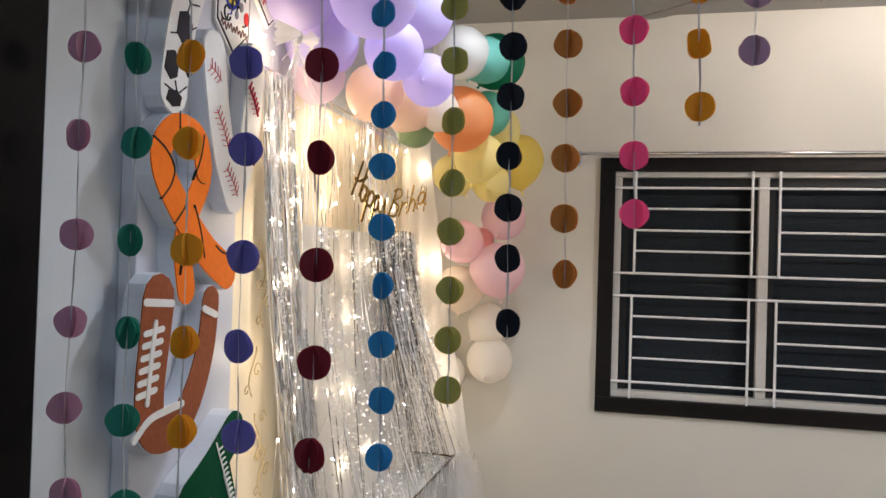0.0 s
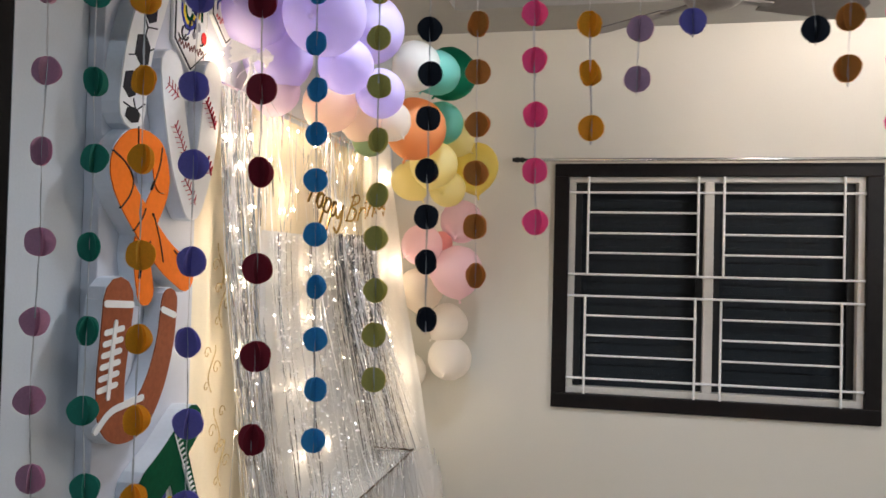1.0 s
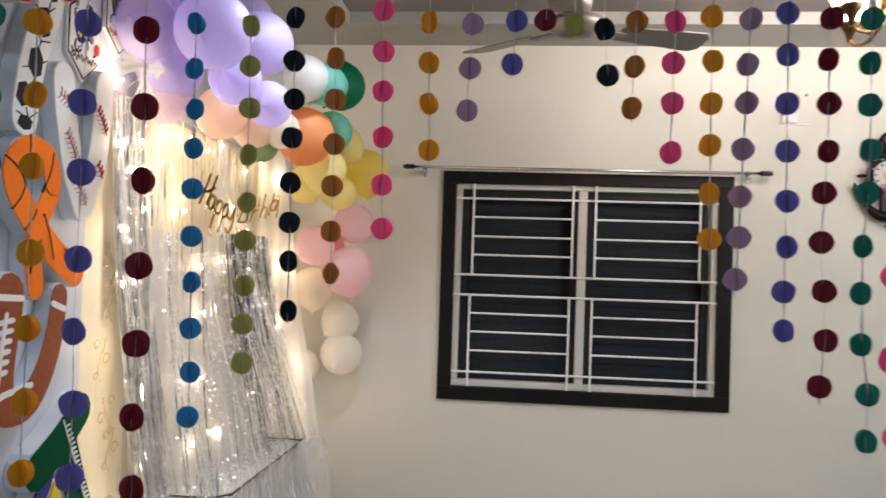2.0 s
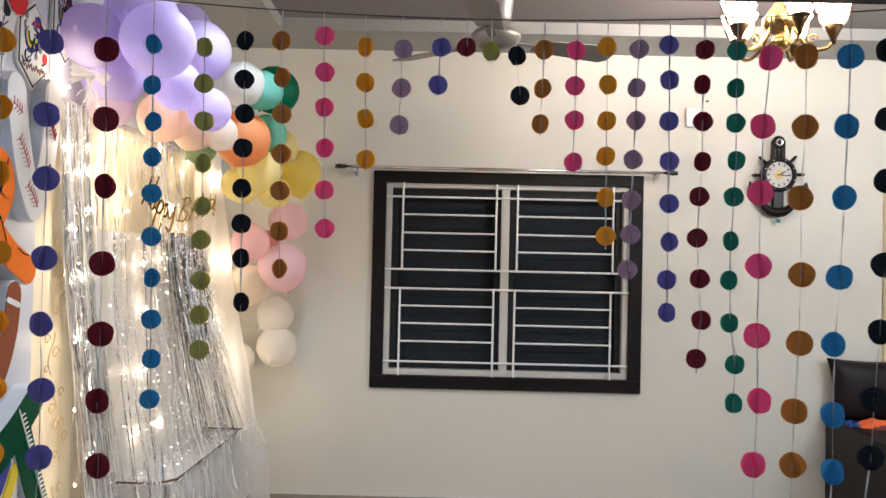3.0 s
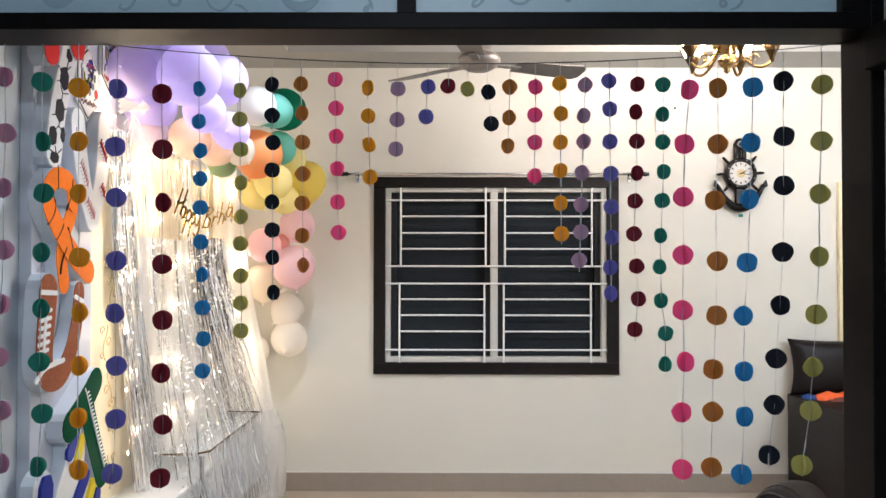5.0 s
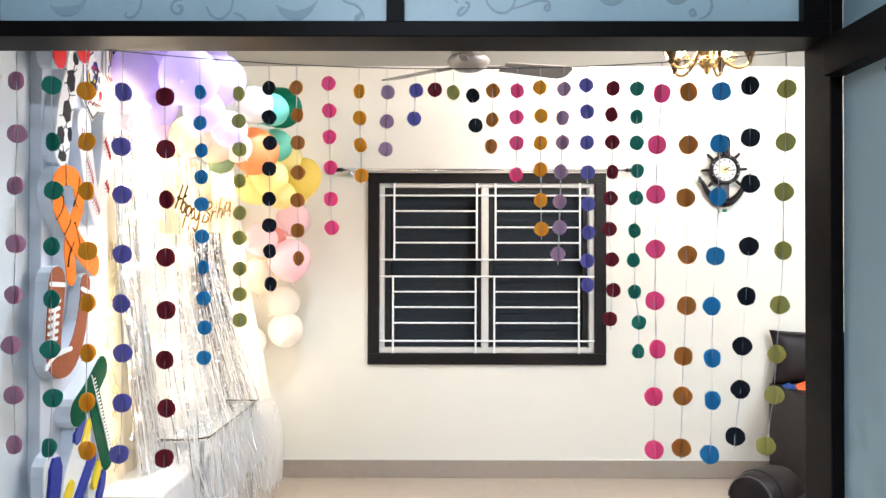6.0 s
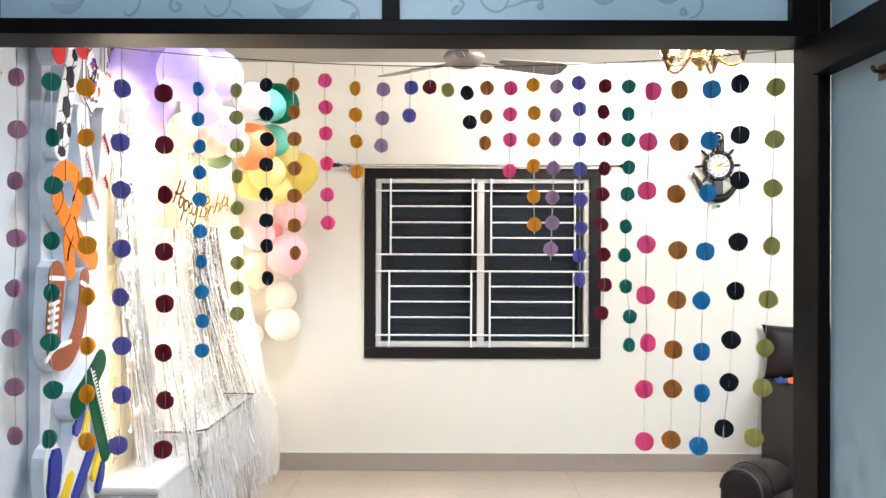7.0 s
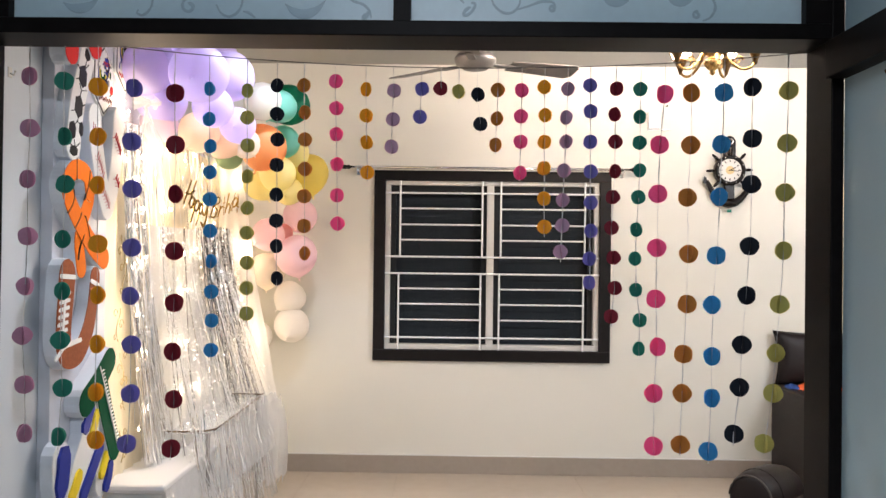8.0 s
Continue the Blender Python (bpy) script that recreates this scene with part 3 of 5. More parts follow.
marks(foot, "lace", [[(1.36, 1.358), (1.348, 1.28), (1.338, 1.185)]], 0.013, WHITEPAINT, 0.0028)
marks(foot, "lace", [[(1.356 - 0.004 * k - 0.032, 1.335 - 0.026 * k), (1.356 - 0.004 * k + 0.032, 1.342 - 0.026 * k)] for k in range(6)], 0.014, WHITEPAINT)
marks(foot, "band", [[(1.322, 1.402), (1.422, 1.396)], [(1.555, 1.378), (1.612, 1.36)], [(1.298, 1.115), (1.35, 1.15), (1.42, 1.16), (1.475, 1.165)]], 0.017, WHITEPAINT)
green = letter("cutout_letter", "dark green foam letter with white field lines", [([(1.70, 1.06), (1.60, 0.985), (1.505, 0.93)], lambda t: 0.105 + 0.01 * t), ([(1.625, 1.0), (1.69, 0.848), (1.762, 0.70)], 0.105)], GREENFIELD, (1.62, 0.9), 0.013)
marks(green, "yard_line", [[(1.612, 1.046), (1.697, 0.880), (1.779, 0.715)]] + [[(1.626 + 0.0073 * k, 1.026 - 0.0146 * k), (1.643 + 0.0073 * k, 1.031 - 0.0146 * k)] for k in range(21)], 0.005, WHITEPAINT, 0.0145)
shoe = letter("cutout_letter", "white foam letter with blue and yellow stripes", [([(1.573, 0.885), (1.566, 0.789), (1.499, 0.69), (1.44, 0.56), (1.42, 0.50)], 0.14), ([(1.353, 0.755), (1.36, 0.68), (1.40, 0.56), (1.42, 0.50)], 0.13), ([(1.565, 0.76), (1.66, 0.70), (1.692, 0.64), (1.688, 0.585)], 0.12)], WHITEPAINT, (1.5, 0.65))
marks(shoe, "blue_stripe", [[(1.563, 0.905), (1.545, 0.872), (1.520, 0.832)]], 0.052, BLUEPAINT, 0.0075)
marks(shoe, "yellow_stripe", [[(1.612, 0.865), (1.589, 0.819), (1.562, 0.779)]], 0.042, YELLOWPAINT, 0.0065)
marks(shoe, "blue_stripe", [[(1.640, 0.728), (1.575, 0.659), (1.505, 0.585)]], 0.056, BLUEPAINT, 0.0085)
marks(shoe, "yellow_stripe", [[(1.712, 0.690), (1.690, 0.656), (1.664, 0.619)]], 0.038, YELLOWPAINT, 0.0065)
marks(shoe, "blue_stripe", [[(1.738, 0.640), (1.728, 0.600), (1.705, 0.560)]], 0.044, BLUEPAINT, 0.0075)
marks(shoe, "yellow_stripe", [[(1.473, 0.667), (1.449, 0.635), (1.416, 0.600)]], 0.052, YELLOWPAINT, 0.0065)
marks(shoe, "blue_stripe", [[(1.362, 0.765), (1.358, 0.72), (1.345, 0.66)]], 0.080, BLUEPAINT, 0.0075)

# badge plaques with coloured shapes
for cy, cz, r in ((1.715, 2.17, 0.125), (1.915, 2.30, 0.125)):
    ob = thing("wall_plaque", (BACK, cy, cz), "white hexagonal plaque with black rim and coloured shapes", "plaque", "plaques above the letters")

    def hexa(rr, x0, x1, dy=0.0, dz=0.0, sy=0.8, n=6):
        bm = bmesh.new()
        f = bm.faces.new([bm.verts.new((x1, cy + dy + rr * sy * math.cos(2 * math.pi * k / n + math.pi / 6), cz + dz + rr * 1.1 * math.sin(2 * math.pi * k / n + math.pi / 6))) for k in range(n)])
        ext = bmesh.ops.extrude_face_region(bm, geom=[f])
        bmesh.ops.translate(bm, vec=(x0 - x1, 0, 0), verts=[v for v in ext["geom"] if isinstance(v, bmesh.types.BMVert)])
        bmesh.ops.recalc_face_normals(bm, faces=bm.faces)
        return bm

    part("card", hexa(r * 1.03, BACK, BACK + 0.010), WHITEPAINT, ob)
    part("rim", hexa(r * 0.97, BACK + 0.010, BACK + 0.0115), BLACKPAINT, ob)
    part("panel", hexa(r * 0.92, BACK + 0.0115, BACK + 0.013), WHITEPAINT, ob)
    # a toy car on two wheels, a bowl of arcs, balls and a balloon, in flat paint
    for y0, z0, y1, z1, m in ((-0.012, 0.060, 0.046, 0.076, REDPAINT), (0.000, 0.076, 0.032, 0.092, BLUEPAINT), (0.030, 0.020, 0.040, 0.052, YELLOWPAINT), (0.046, 0.016, 0.056, 0.044, GREENFIELD), (0.012, 0.030, 0.022, 0.050, MAROONCLOTH)):
        part("patch", boxes(((BACK + 0.013, cy + y0, cz + z0), (BACK + 0.0142, cy + y1, cz + z1))), m, ob)
    for dy, dz, rr, m in ((-0.002, 0.057, 0.009, GREYINK), (0.036, 0.057, 0.009, GREYINK), (-0.052, 0.052, 0.015, GREYINK), (-0.048, 0.056, 0.008, WHITEPAINT), (0.034, -0.004, 0.012, GREYINK), (0.064, -0.028, 0.017, REDFOAM), (0.010, -0.032, 0.010, GREYINK), (-0.050, 0.082, 0.010, GREYINK)):
        part("patch", hexa(rr, BACK + 0.013, BACK + 0.0146 + 0.02 * (0.02 - rr), dy, dz, 0.8, 12), m, ob)
    for rr, w, m in ((0.046, 0.011, BLUEPAINT), (0.035, 0.012, YELLOWPAINT), (0.023, 0.011, GREENFIELD)):
        arc = [(cy - 0.018 + rr * 0.8 * math.cos(a), cz + 0.030 + rr * 1.1 * math.sin(a)) for a in [math.pi * (0.95 + 0.95 * k / 9) for k in range(10)]]
        part("patch", ribbon(arc, w, BACK + 0.013, BACK + 0.0143, cap=3), m, ob)
    # dark ink outlines round the picture
    ink = random.Random(int(cy * 1000))
    for k in range(16):
        oy, oz, rr, a0 = cy + ink.uniform(-0.055, 0.06), cz + ink.uniform(-0.045, 0.085), ink.uniform(0.008, 0.020), ink.uniform(0, 6.28)
        bend = [(oy + rr * math.cos(a0 + 0.5 * q), oz + 1.2 * rr * math.sin(a0 + 0.5 * q)) for q in range(ink.randint(4, 9))]
        part("outline", ribbon(bend, ink.uniform(0.003, 0.006), BACK + 0.013, BACK + 0.0152, cap=3), BLACKPAINT if k % 3 else BLUEPAINT, ob)
    # a line of joined strokes under the picture
    pts = [(cy - 0.068 + 0.0052 * k, cz - 0.072 + 0.010 * math.sin(2.1 * k) + 0.004 * math.sin(0.9 * k)) for k in range(27)]
    part("mark", ribbon(smooth2(pts, 3), 0.0034, BACK + 0.013, BACK + 0.0142, cap=3), REDPAINT if cy > 1.8 else MAROONCLOTH, ob)


# ---- backdrop curtain, net, foil, table ----
def cloth(y0, y1, z0, z1, depth, n=90, rows=14, folds=16, amp=0.02, flare=lambda u, v: (0, 0)):
    """A hanging cloth with folds; u runs along the wall, v from top (0) to hem (1)."""
    bm = bmesh.new()
    grid = []
    for j in range(rows + 1):
        v = j / rows
        line = []
        for i in range(n + 1):
            u = i / n
            dx, dy = flare(u, v)
            wave = amp * (0.35 + 0.65 * v) * (math.sin(2 * math.pi * folds * u + 1.3 * math.sin(3 * v + 7 * u)) + 0.4 * math.sin(2 * math.pi * folds * 2.3 * u + 2))
            line.append(bm.verts.new((depth + wave + dx, y0 + (y1 - y0) * u + dy, z1 + (z0 - z1) * v)))
        grid.append(line)
    for a, b in zip(grid, grid[1:]):
        for i in range(n):
            bm.faces.new((a[i], a[i + 1], b[i + 1], b[i]))
    return bm


curtain = thing("backdrop_curtain", (-1.695, 2.7, 0.3), "cream curtain with gold scroll print lit by fairy lights", "curtain")
part("cloth", cloth(1.79, 3.78, 0.1, 2.032, -1.692, folds=22, amp=0.008), CREAMCLOTH, curtain, smooth=True)
for y, z, s in ((1.937, 1.49, 1), (1.955, 1.37, -1), (1.94, 0.99, 1), (1.975, 0.88, -1), (1.95, 0.66, 1), (1.90, 1.18, -1)):
    bm = bmesh.new()
    stem = [(-1.674, y + s * 0.02 * math.sin(5 * t), z - 0.07 + 0.14 * t) for t in [k / 12 for k in range(13)]]
    pipe(stem, 0.0022, 5, bm)
    for cy, cz, r in ((y + s * 0.03, z + 0.05, 0.022), (y - s * 0.028, z, 0.026), (y + s * 0.03, z - 0.05, 0.018)):
        pipe([(-1.674, cy + r * (1 - a / 8) * math.cos(s * a), cz + r * (1 - a / 8) * math.sin(a)) for a in [0.4 * k for k in range(17)]], 0.002, 5, bm)
    part("scroll_print", bm, SCROLLGOLD, curtain)

net = thing("net_drape", (-1.64, 3.45, 0.0), "sheer white net drape beside the foil curtain", "curtain")


def drape_edge(z):
    """How far the free edge of the drape stands out from the wall at a height."""
    keys = ((2.1, -1.60), (1.70, -1.55), (1.43, -1.515), (1.23, -1.47), (0.93, -1.411), (0.71, -1.373), (0.56, -1.33))
    for (z0, x0), (z1, x1) in zip(keys, keys[1:]):
        if z >= z1:
            return x0 + (x1 - x0) * (z0 - z) / (z0 - z1)
    return keys[-1][1]


bm = bmesh.new()
grid = []
for j in range(33):
    z = 2.09 - 1.53 * j / 32
    line = []
    for i in range(25):
        u = i / 24
        x = -1.70 + (drape_edge(z) + 0.004 * math.sin(9 * z) + 1.70) * u
        line.append(bm.verts.new((x, 3.36 + 0.14 * u ** 2 + (0.004 + 0.012 * (2.09 - z)) * math.sin(15 * u + 2 * math.sin(2 * z)), z)))
    grid.append(line)
for a, b in zip(grid, grid[1:]):
    for i in range(24):
        bm.faces.new((a[i], a[i + 1], b[i + 1], b[i]))
part("cloth", bm, NET, net, smooth=True)


def ruffle(seed, out, top):
    """Loose gathered net round the table's end, with a ragged top and hem."""
    rnd = random.Random(seed)
    bm = bmesh.new()
    grid = []
    for i in range(41):
        u = i / 40
        a = radians(-30 + 150 * u)
        cx, cy = -1.39 + out * math.sin(max(0.0, a)), 3.22 + 0.30 * u
        t0, h0 = top + 0.010 * math.sin(19 * u + seed) + rnd.uniform(-0.003, 0.003), 0.10 + 0.03 * math.sin(23 * u) + rnd.uniform(0, 0.008)
        line = []
        for j in range(13):
            v = j / 12
            w = 0.011 * math.sin(26 * u + seed + 2.2 * v) + 0.003 * math.sin(47 * u + 3 * v)
            line.append(bm.verts.new((cx + w * (0.12 + 0.9 * v) - 0.02 * v * v - 0.03 * (1 - v) ** 4 + rnd.uniform(-0.001, 0.001), cy + 0.5 * w + rnd.uniform(-0.001, 0.001), t0 + (h0 - t0) * v)))
        grid.append(line)
    for a, b in zip(grid, grid[1:]):
        for j in range(12):
            bm.faces.new((a[j], a[j + 1], b[j + 1], b[j]))
    return bm


for seed, out, top in ((1, 0.115, 0.545), (2, 0.09, 0.60), (3, 0.06, 0.635)):
    part("ruffle", ruffle(seed, out, top), FINENET, net, "gathered net ruffle", smooth=True)

table = thing("side_table", (-1.55, 2.75, 0), "low glass-topped table with dark rim under foil and film", "table")
RIM = [(-1.69, 2.27, 0.652), (-1.50, 2.27, 0.652), (-1.43, 2.287, 0.652), (-1.395, 2.33, 0.652), (-1.385, 2.40, 0.652), (-1.385, 3.22, 0.652), (-1.40, 3.26, 0.652), (-1.45, 3.275, 0.652), (-1.69, 3.275, 0.652)]
part("rim", pipe(spline(RIM, 5), 0.0042, 8), DARKBRASS, table, smooth=True)
part("tabletop", boxes(((-1.69, 2.275, 0.640), (-1.39, 3.27, 0.646)), bevel=0.002), CLEARGLASS, table, "clear glass top")
for x, y in ((-1.41, 2.30), (-1.41, 3.24), (-1.67, 2.30), (-1.67, 3.24)):
    part("leg", pipe([(x, y, 0.64), (x, y, 0.0)], 0.009, 8), STEEL, table, smooth=True)

bench = thing("covered_bench", (-1.55, 2.4, 0), "low bench under a white satin cloth with falling folds", "bench")
part("body", boxes(((-1.712, 1.808, 0), (-1.437, 2.82, 0.50)), bevel=0.02), WHITECLOTH, bench)
part("cover", boxes(((-1.715, 1.80, 0.50), (-1.43, 2.86, 0.535)), bevel=0.016), WHITECLOTH, bench, "white satin cover")
part("skirt", cloth(1.80, 2.84, 0.01, 0.515, -1.43, 90, 8, 12, 0.016, lambda u, v: (0.05 * v, 0.06 * u * v)), WHITECLOTH, bench, "gathered white skirt", smooth=True)
part("skirt", cloth(2.30, 3.29, 0.34, 0.648, -1.378, 150, 8, 17, 0.009, lambda u, v: (0.05 * v * (0.2 + u) + 0.004 * math.sin(40 * u + 9 * v), 0.06 * u * v + 0.012 * math.sin(9 * v))), FINENET, net, "sheer net skirt", smooth=True)
part("skirt", cloth(2.32, 3.27, 0.06, 0.60, -1.388, 150, 10, 19, 0.010, lambda u, v: (0.07 * v * (0.2 + u), 0.09 * u * v + 0.02 * math.sin(31 * u) * v)), THINNET, net, "thin net underskirt", smooth=True)


def strands(rows, seed, wide=1.0):
    """Thin crimped foil strips: each row is (y, top z, foot y, foot z, top x, foot x); they twist on the way down."""
    rnd = random.Random(seed)
    bm = bmesh.new()
    for y, z, fy, fz, x, fx in rows:
        n = max(8, int((z - fz) / 0.028))
        w = wide * rnd.choice((0.0007, 0.0009, 0.0012, 0.0016, 0.0026))
        ph, tw, sw = rnd.uniform(0, 6.28), rnd.uniform(2, 7), rnd.uniform(0.002, 0.007)
        prev = None
        for k in range(n + 1):
            t = k / n
            a = ph + tw * t + rnd.uniform(-0.45, 0.45)
            c = Vector((x + (fx - x) * t ** 1.6 + sw * math.sin(7 * t + ph), y + (fy - y) * t ** 1.3 + sw * math.cos(5 * t + 2 * ph), z + (fz - z) * t))
            d = Vector((math.sin(a), math.cos(a), 0.3 * math.sin(5 * a))) * w
            pair = (bm.verts.new(c - d), bm.verts.new(c + d))
            if prev:
                bm.faces.new((prev[0], prev[1], pair[1], pair[0]))
            prev = pair
    return bm


rnd = random.Random(4)
foil_a = thing("foil_curtain", (-1.66, 2.8, 2.05), "tall silver foil fringe curtain hung on the backdrop", "foil curtain", "foil curtains")
rows = []
for k in range(170):
    y = 1.88 + rnd.random() ** 1.4 * 0.19
    foot = 2.08 + 0.95 * (y - 1.88) + rnd.uniform(-0.03, 0.05)
    rows.append((y, 2.03 + 0.10 * (y - 1.9), foot, rnd.uniform(0.42, 0.66), -1.66 + rnd.uniform(-0.01, 0.01), -1.60 + rnd.uniform(-0.02, 0.04)))
for k in range(110):
    y = rnd.uniform(2.05, 3.70) if k % 3 else rnd.uniform(2.6, 3.1)
    rows.append((y, 2.05 + rnd.uniform(-0.02, 0.02), y + rnd.uniform(-0.03, 0.05), rnd.uniform(1.36, 1.78), -1.66 + rnd.uniform(-0.01, 0.01), -1.645 + rnd.uniform(-0.02, 0.02)))
for k in range(14):
    y = rnd.uniform(3.55, 3.66)
    rows.append((y, 2.05, y + rnd.uniform(-0.02, 0.02), rnd.uniform(1.2, 1.6), -1.655, -1.64))
part("header_tape", boxes(((-1.668, 1.87, 2.040), (-1.664, 3.74, 2.047))), FOIL, foil_a)
tagged(part("fringe", strands([q for k, q in enumerate(rows) if k % 4], 1), FOIL, foil_a, "silver fringe strips"), kind="stuff")
tagged(part("fringe", strands(rows[::4], 6), PALEDFOIL, foil_a, "silver fringe strips with brightness in the colour"), kind="stuff")
tall_rows = rows[:170]
foil_b = thing("foil_curtain", (-1.6, 2.7, 1.6), "silver foil fringe curtain draped out over the table", "foil curtain", "foil curtains")
rows = []
BUNCHES = (0.06, 0.30, 0.47, 0.62, 0.69, 0.74, 0.80, 0.86, 0.93, 0.97)
for k in range(210):
    u = rnd.random() if rnd.random() < 0.14 else rnd.choice(BUNCHES[3:]) if rnd.random() < 0.72 else rnd.choice(BUNCHES)
    u = min(1.0, max(0.0, u + rnd.gauss(0, 0.022)))
    y = 2.1 + 1.2 * u
    out = rnd.random() ** 0.7
    foot = rnd.uniform(0.60, 1.15) if u > 0.6 and k % 2 else 0.62 - 0.5 * rnd.random() * (0.35 + 0.65 * out)
    reach = (1.61 - foot) / 1.0
    rows.append((y, 1.60 + 0.03 * u + rnd.uniform(-0.006, 0.006), y + (0.05 + 0.15 * u) * reach + rnd.uniform(-0.03, 0.05), foot, -1.60, -1.60 + (0.04 + 0.21 * out) * min(1.0, reach)))
tagged(part("fringe", strands(rows[::4], 5), DARKENEDFOIL, foil_b, "silver fringe strips with dark reflections in the colour"), kind="stuff")
# extra wide strips whose dark reflection is in their colour
band = []
for k in range(60):
    u = rnd.choice((0.52, 0.58, 0.66, 0.72, 0.78, 0.84, 0.92)) + rnd.gauss(0, 0.018)
    foot = rnd.uniform(0.95, 1.35)
    band.append((2.1 + 1.2 * u, 1.61 + 0.03 * u, 2.1 + 1.2 * u + 0.14 * u * (1.61 - foot) + rnd.uniform(-0.015, 0.03), foot, -1.596, -1.59 + 0.12 * (1.61 - foot)))
tagged(part("fringe", strands(band, 7, 1.7), DARKENEDFOIL, foil_b, "wide silver fringe strips with dark reflections in the colour"), kind="stuff")
tagged(part("fringe", strands(rows[2::4], 2), FOIL, foil_b, "silver fringe strips"), kind="stuff")
tagged(part("fringe", strands(rows[1::2], 3), PALEDFOIL, foil_b, "silver fringe strips with brightness in the colour"), kind="stuff")
front_rows = []
for k in range(90):
    u = rnd.random()
    y = 2.32 + 0.93 * u
    front_rows.append((y, 0.662, y + rnd.uniform(-0.02, 0.07), rnd.uniform(0.12, 0.46), -1.374, -1.345 + rnd.uniform(-0.02, 0.03)))
for k in range(34):
    y = rnd.choice((2.16, 2.2, 2.26, 2.31)) + rnd.gauss(0, 0.012)
    front_rows.append((y, rnd.uniform(0.68, 0.80), y + rnd.uniform(0.0, 0.08), rnd.uniform(0.22, 0.42), -1.44, -1.372 + rnd.uniform(-0.02, 0.02)))
tagged(part("fringe", strands(front_rows[::2], 21), FOIL, foil_b, "silver fringe strips over the table edge"), kind="stuff")
tagged(part("fringe", strands(front_rows[1::2], 22), PALEDFOIL, foil_b, "silver fringe strips over the table edge, brightness in the colour"), kind="stuff")
part("film", cloth(2.1, 3.32, 0.40, 1.61, -1.612, 70, 16, 12, 0.012, lambda u, v: (0.09 * v * v * min(1, 2.5 * u) - 0.012, 0.12 * u * v)), WHITEFILM, foil_b, "clear iridescent film behind the fringe", smooth=True)

def flecks(rows, n, seed):
    """Loose foil facets strewn along the fringe to stand in for its glints."""
    rnd = random.Random(seed)
    bm = bmesh.new()
    for _ in range(n):
        y, z, fy, fz, x, fx = rnd.choice(rows)
        t = 0.95 * rnd.random()
        c = Vector((x + (fx - x) * t ** 1.6 + rnd.uniform(0.004, 0.018), y + (fy - y) * t ** 1.3 + rnd.uniform(-0.01, 0.01), z + (fz - z) * t))
        u = Vector((rnd.gauss(0, 1), rnd.gauss(0, 1), rnd.gauss(0, 1))).normalized()
        v = u.orthogonal().normalized()
        w = rnd.uniform(0.0012, 0.0030)
        bm.faces.new([bm.verts.new(c + u * a * w + v * b * w) for a, b in ((-1.6, -1), (1.6, -1), (1.6, 1), (-1.6, 1))])
    return bm


tagged(part("glint", flecks(rows + [q for q in tall_rows[::4]] + [(2.1 + 1.2 * q, 1.60, 2.15 + 1.35 * q, 0.2, -1.60, -1.36) for q in [k / 40 for k in range(41)]] * 3, 6200, 9), BRIGHTFOIL, foil_b, "loose foil facets added for sparkle"), kind="stuff")
# bow at the top of the fringe: two pleated lobes, a knot and short tails
# silver foil drawn near white: its bright shine is put into the colour
WHITENEDFOIL = mat("whitened_silver_foil", (0.92, 0.91, 0.92), 0.3, 0.05, 0.03, trans=0.3)
bow = thing("foil_bow", (-1.56, 1.85, 2.11), "silver foil bow with short tails, shine painted white, below the lilac balloons", "foil bow")
for side in (-1, 1):
    bm = bmesh.new()
    grid = []
    for i in range(9):
        u = i / 8
        half = 0.007 + 0.030 * u ** 1.4
        grid.append([bm.verts.new((-1.56 + 0.05 * math.sin(math.pi * u) * (0.4 + 0.6 * math.cos(math.pi * (j / 10 - 0.5))) + 0.006 * math.sin(2.4 * j) * u, 1.85 + side * (0.012 + 0.10 * u), 2.112 + 0.018 * u * side + half * (j / 5 - 1))) for j in range(11)])
    for a, b in zip(grid, grid[1:]):
        for j in range(10):
            bm.faces.new((a[j], a[j + 1], b[j + 1], b[j]))
    part("loop", bm, WHITENEDFOIL, bow, smooth=True)
part("knot", lathe([(0, -0.02), (0.010, -0.016), (0.013, 0), (0.010, 0.016), (0, 0.02)], 10, None, (-1.545, 1.85, 2.11)), WHITENEDFOIL, bow, smooth=True)
tails = [(1.85 + rnd.uniform(-0.012, 0.012), 2.10, 1.85 + rnd.uniform(-0.10, 0.12), rnd.uniform(1.93, 2.04), -1.55, -1.53 + rnd.uniform(-0.03, 0.02)) for k in range(14)]
tagged(part("tail", strands(tails, 11, 1.6), WHITENEDFOIL, bow, "thin foil tails"), kind="stuff")

# fairy lights: one string with small warm bulbs
fairy = thing("fairy_lights", (-1.65, 2.8, 1.9), "string of small warm white fairy lights over the backdrop", "fairy lights")
TOP_BULBS = ((1.84, 2.115), (1.89, 2.08), (2.428, 1.987), (2.60, 1.957), (2.75, 2.005), (3.465, 1.94), (2.085, 1.681), (2.433, 1.767), (2.41, 1.697), (1.867, 1.876), (2.045, 1.908), (1.99, 1.805), (2.336, 1.98), (3.05, 1.93), (3.25, 2.0), (2.2, 1.85), (2.9, 1.75), (3.1, 1.66))
MID_BULBS = ((2.69, 1.507), (2.46, 1.484), (1.958, 1.429), (2.492, 1.304), (3.142, 1.299), (3.385, 1.201), (3.5, 1.5), (1.90, 1.6), (1.92, 1.22))
LOW_BULBS = ((3.522, 0.999), (2.377, 1.055), (2.50, 1.048), (1.889, 0.997), (2.43, 0.798), (2.67, 0.80), (3.53, 0.80), (1.91, 0.74))
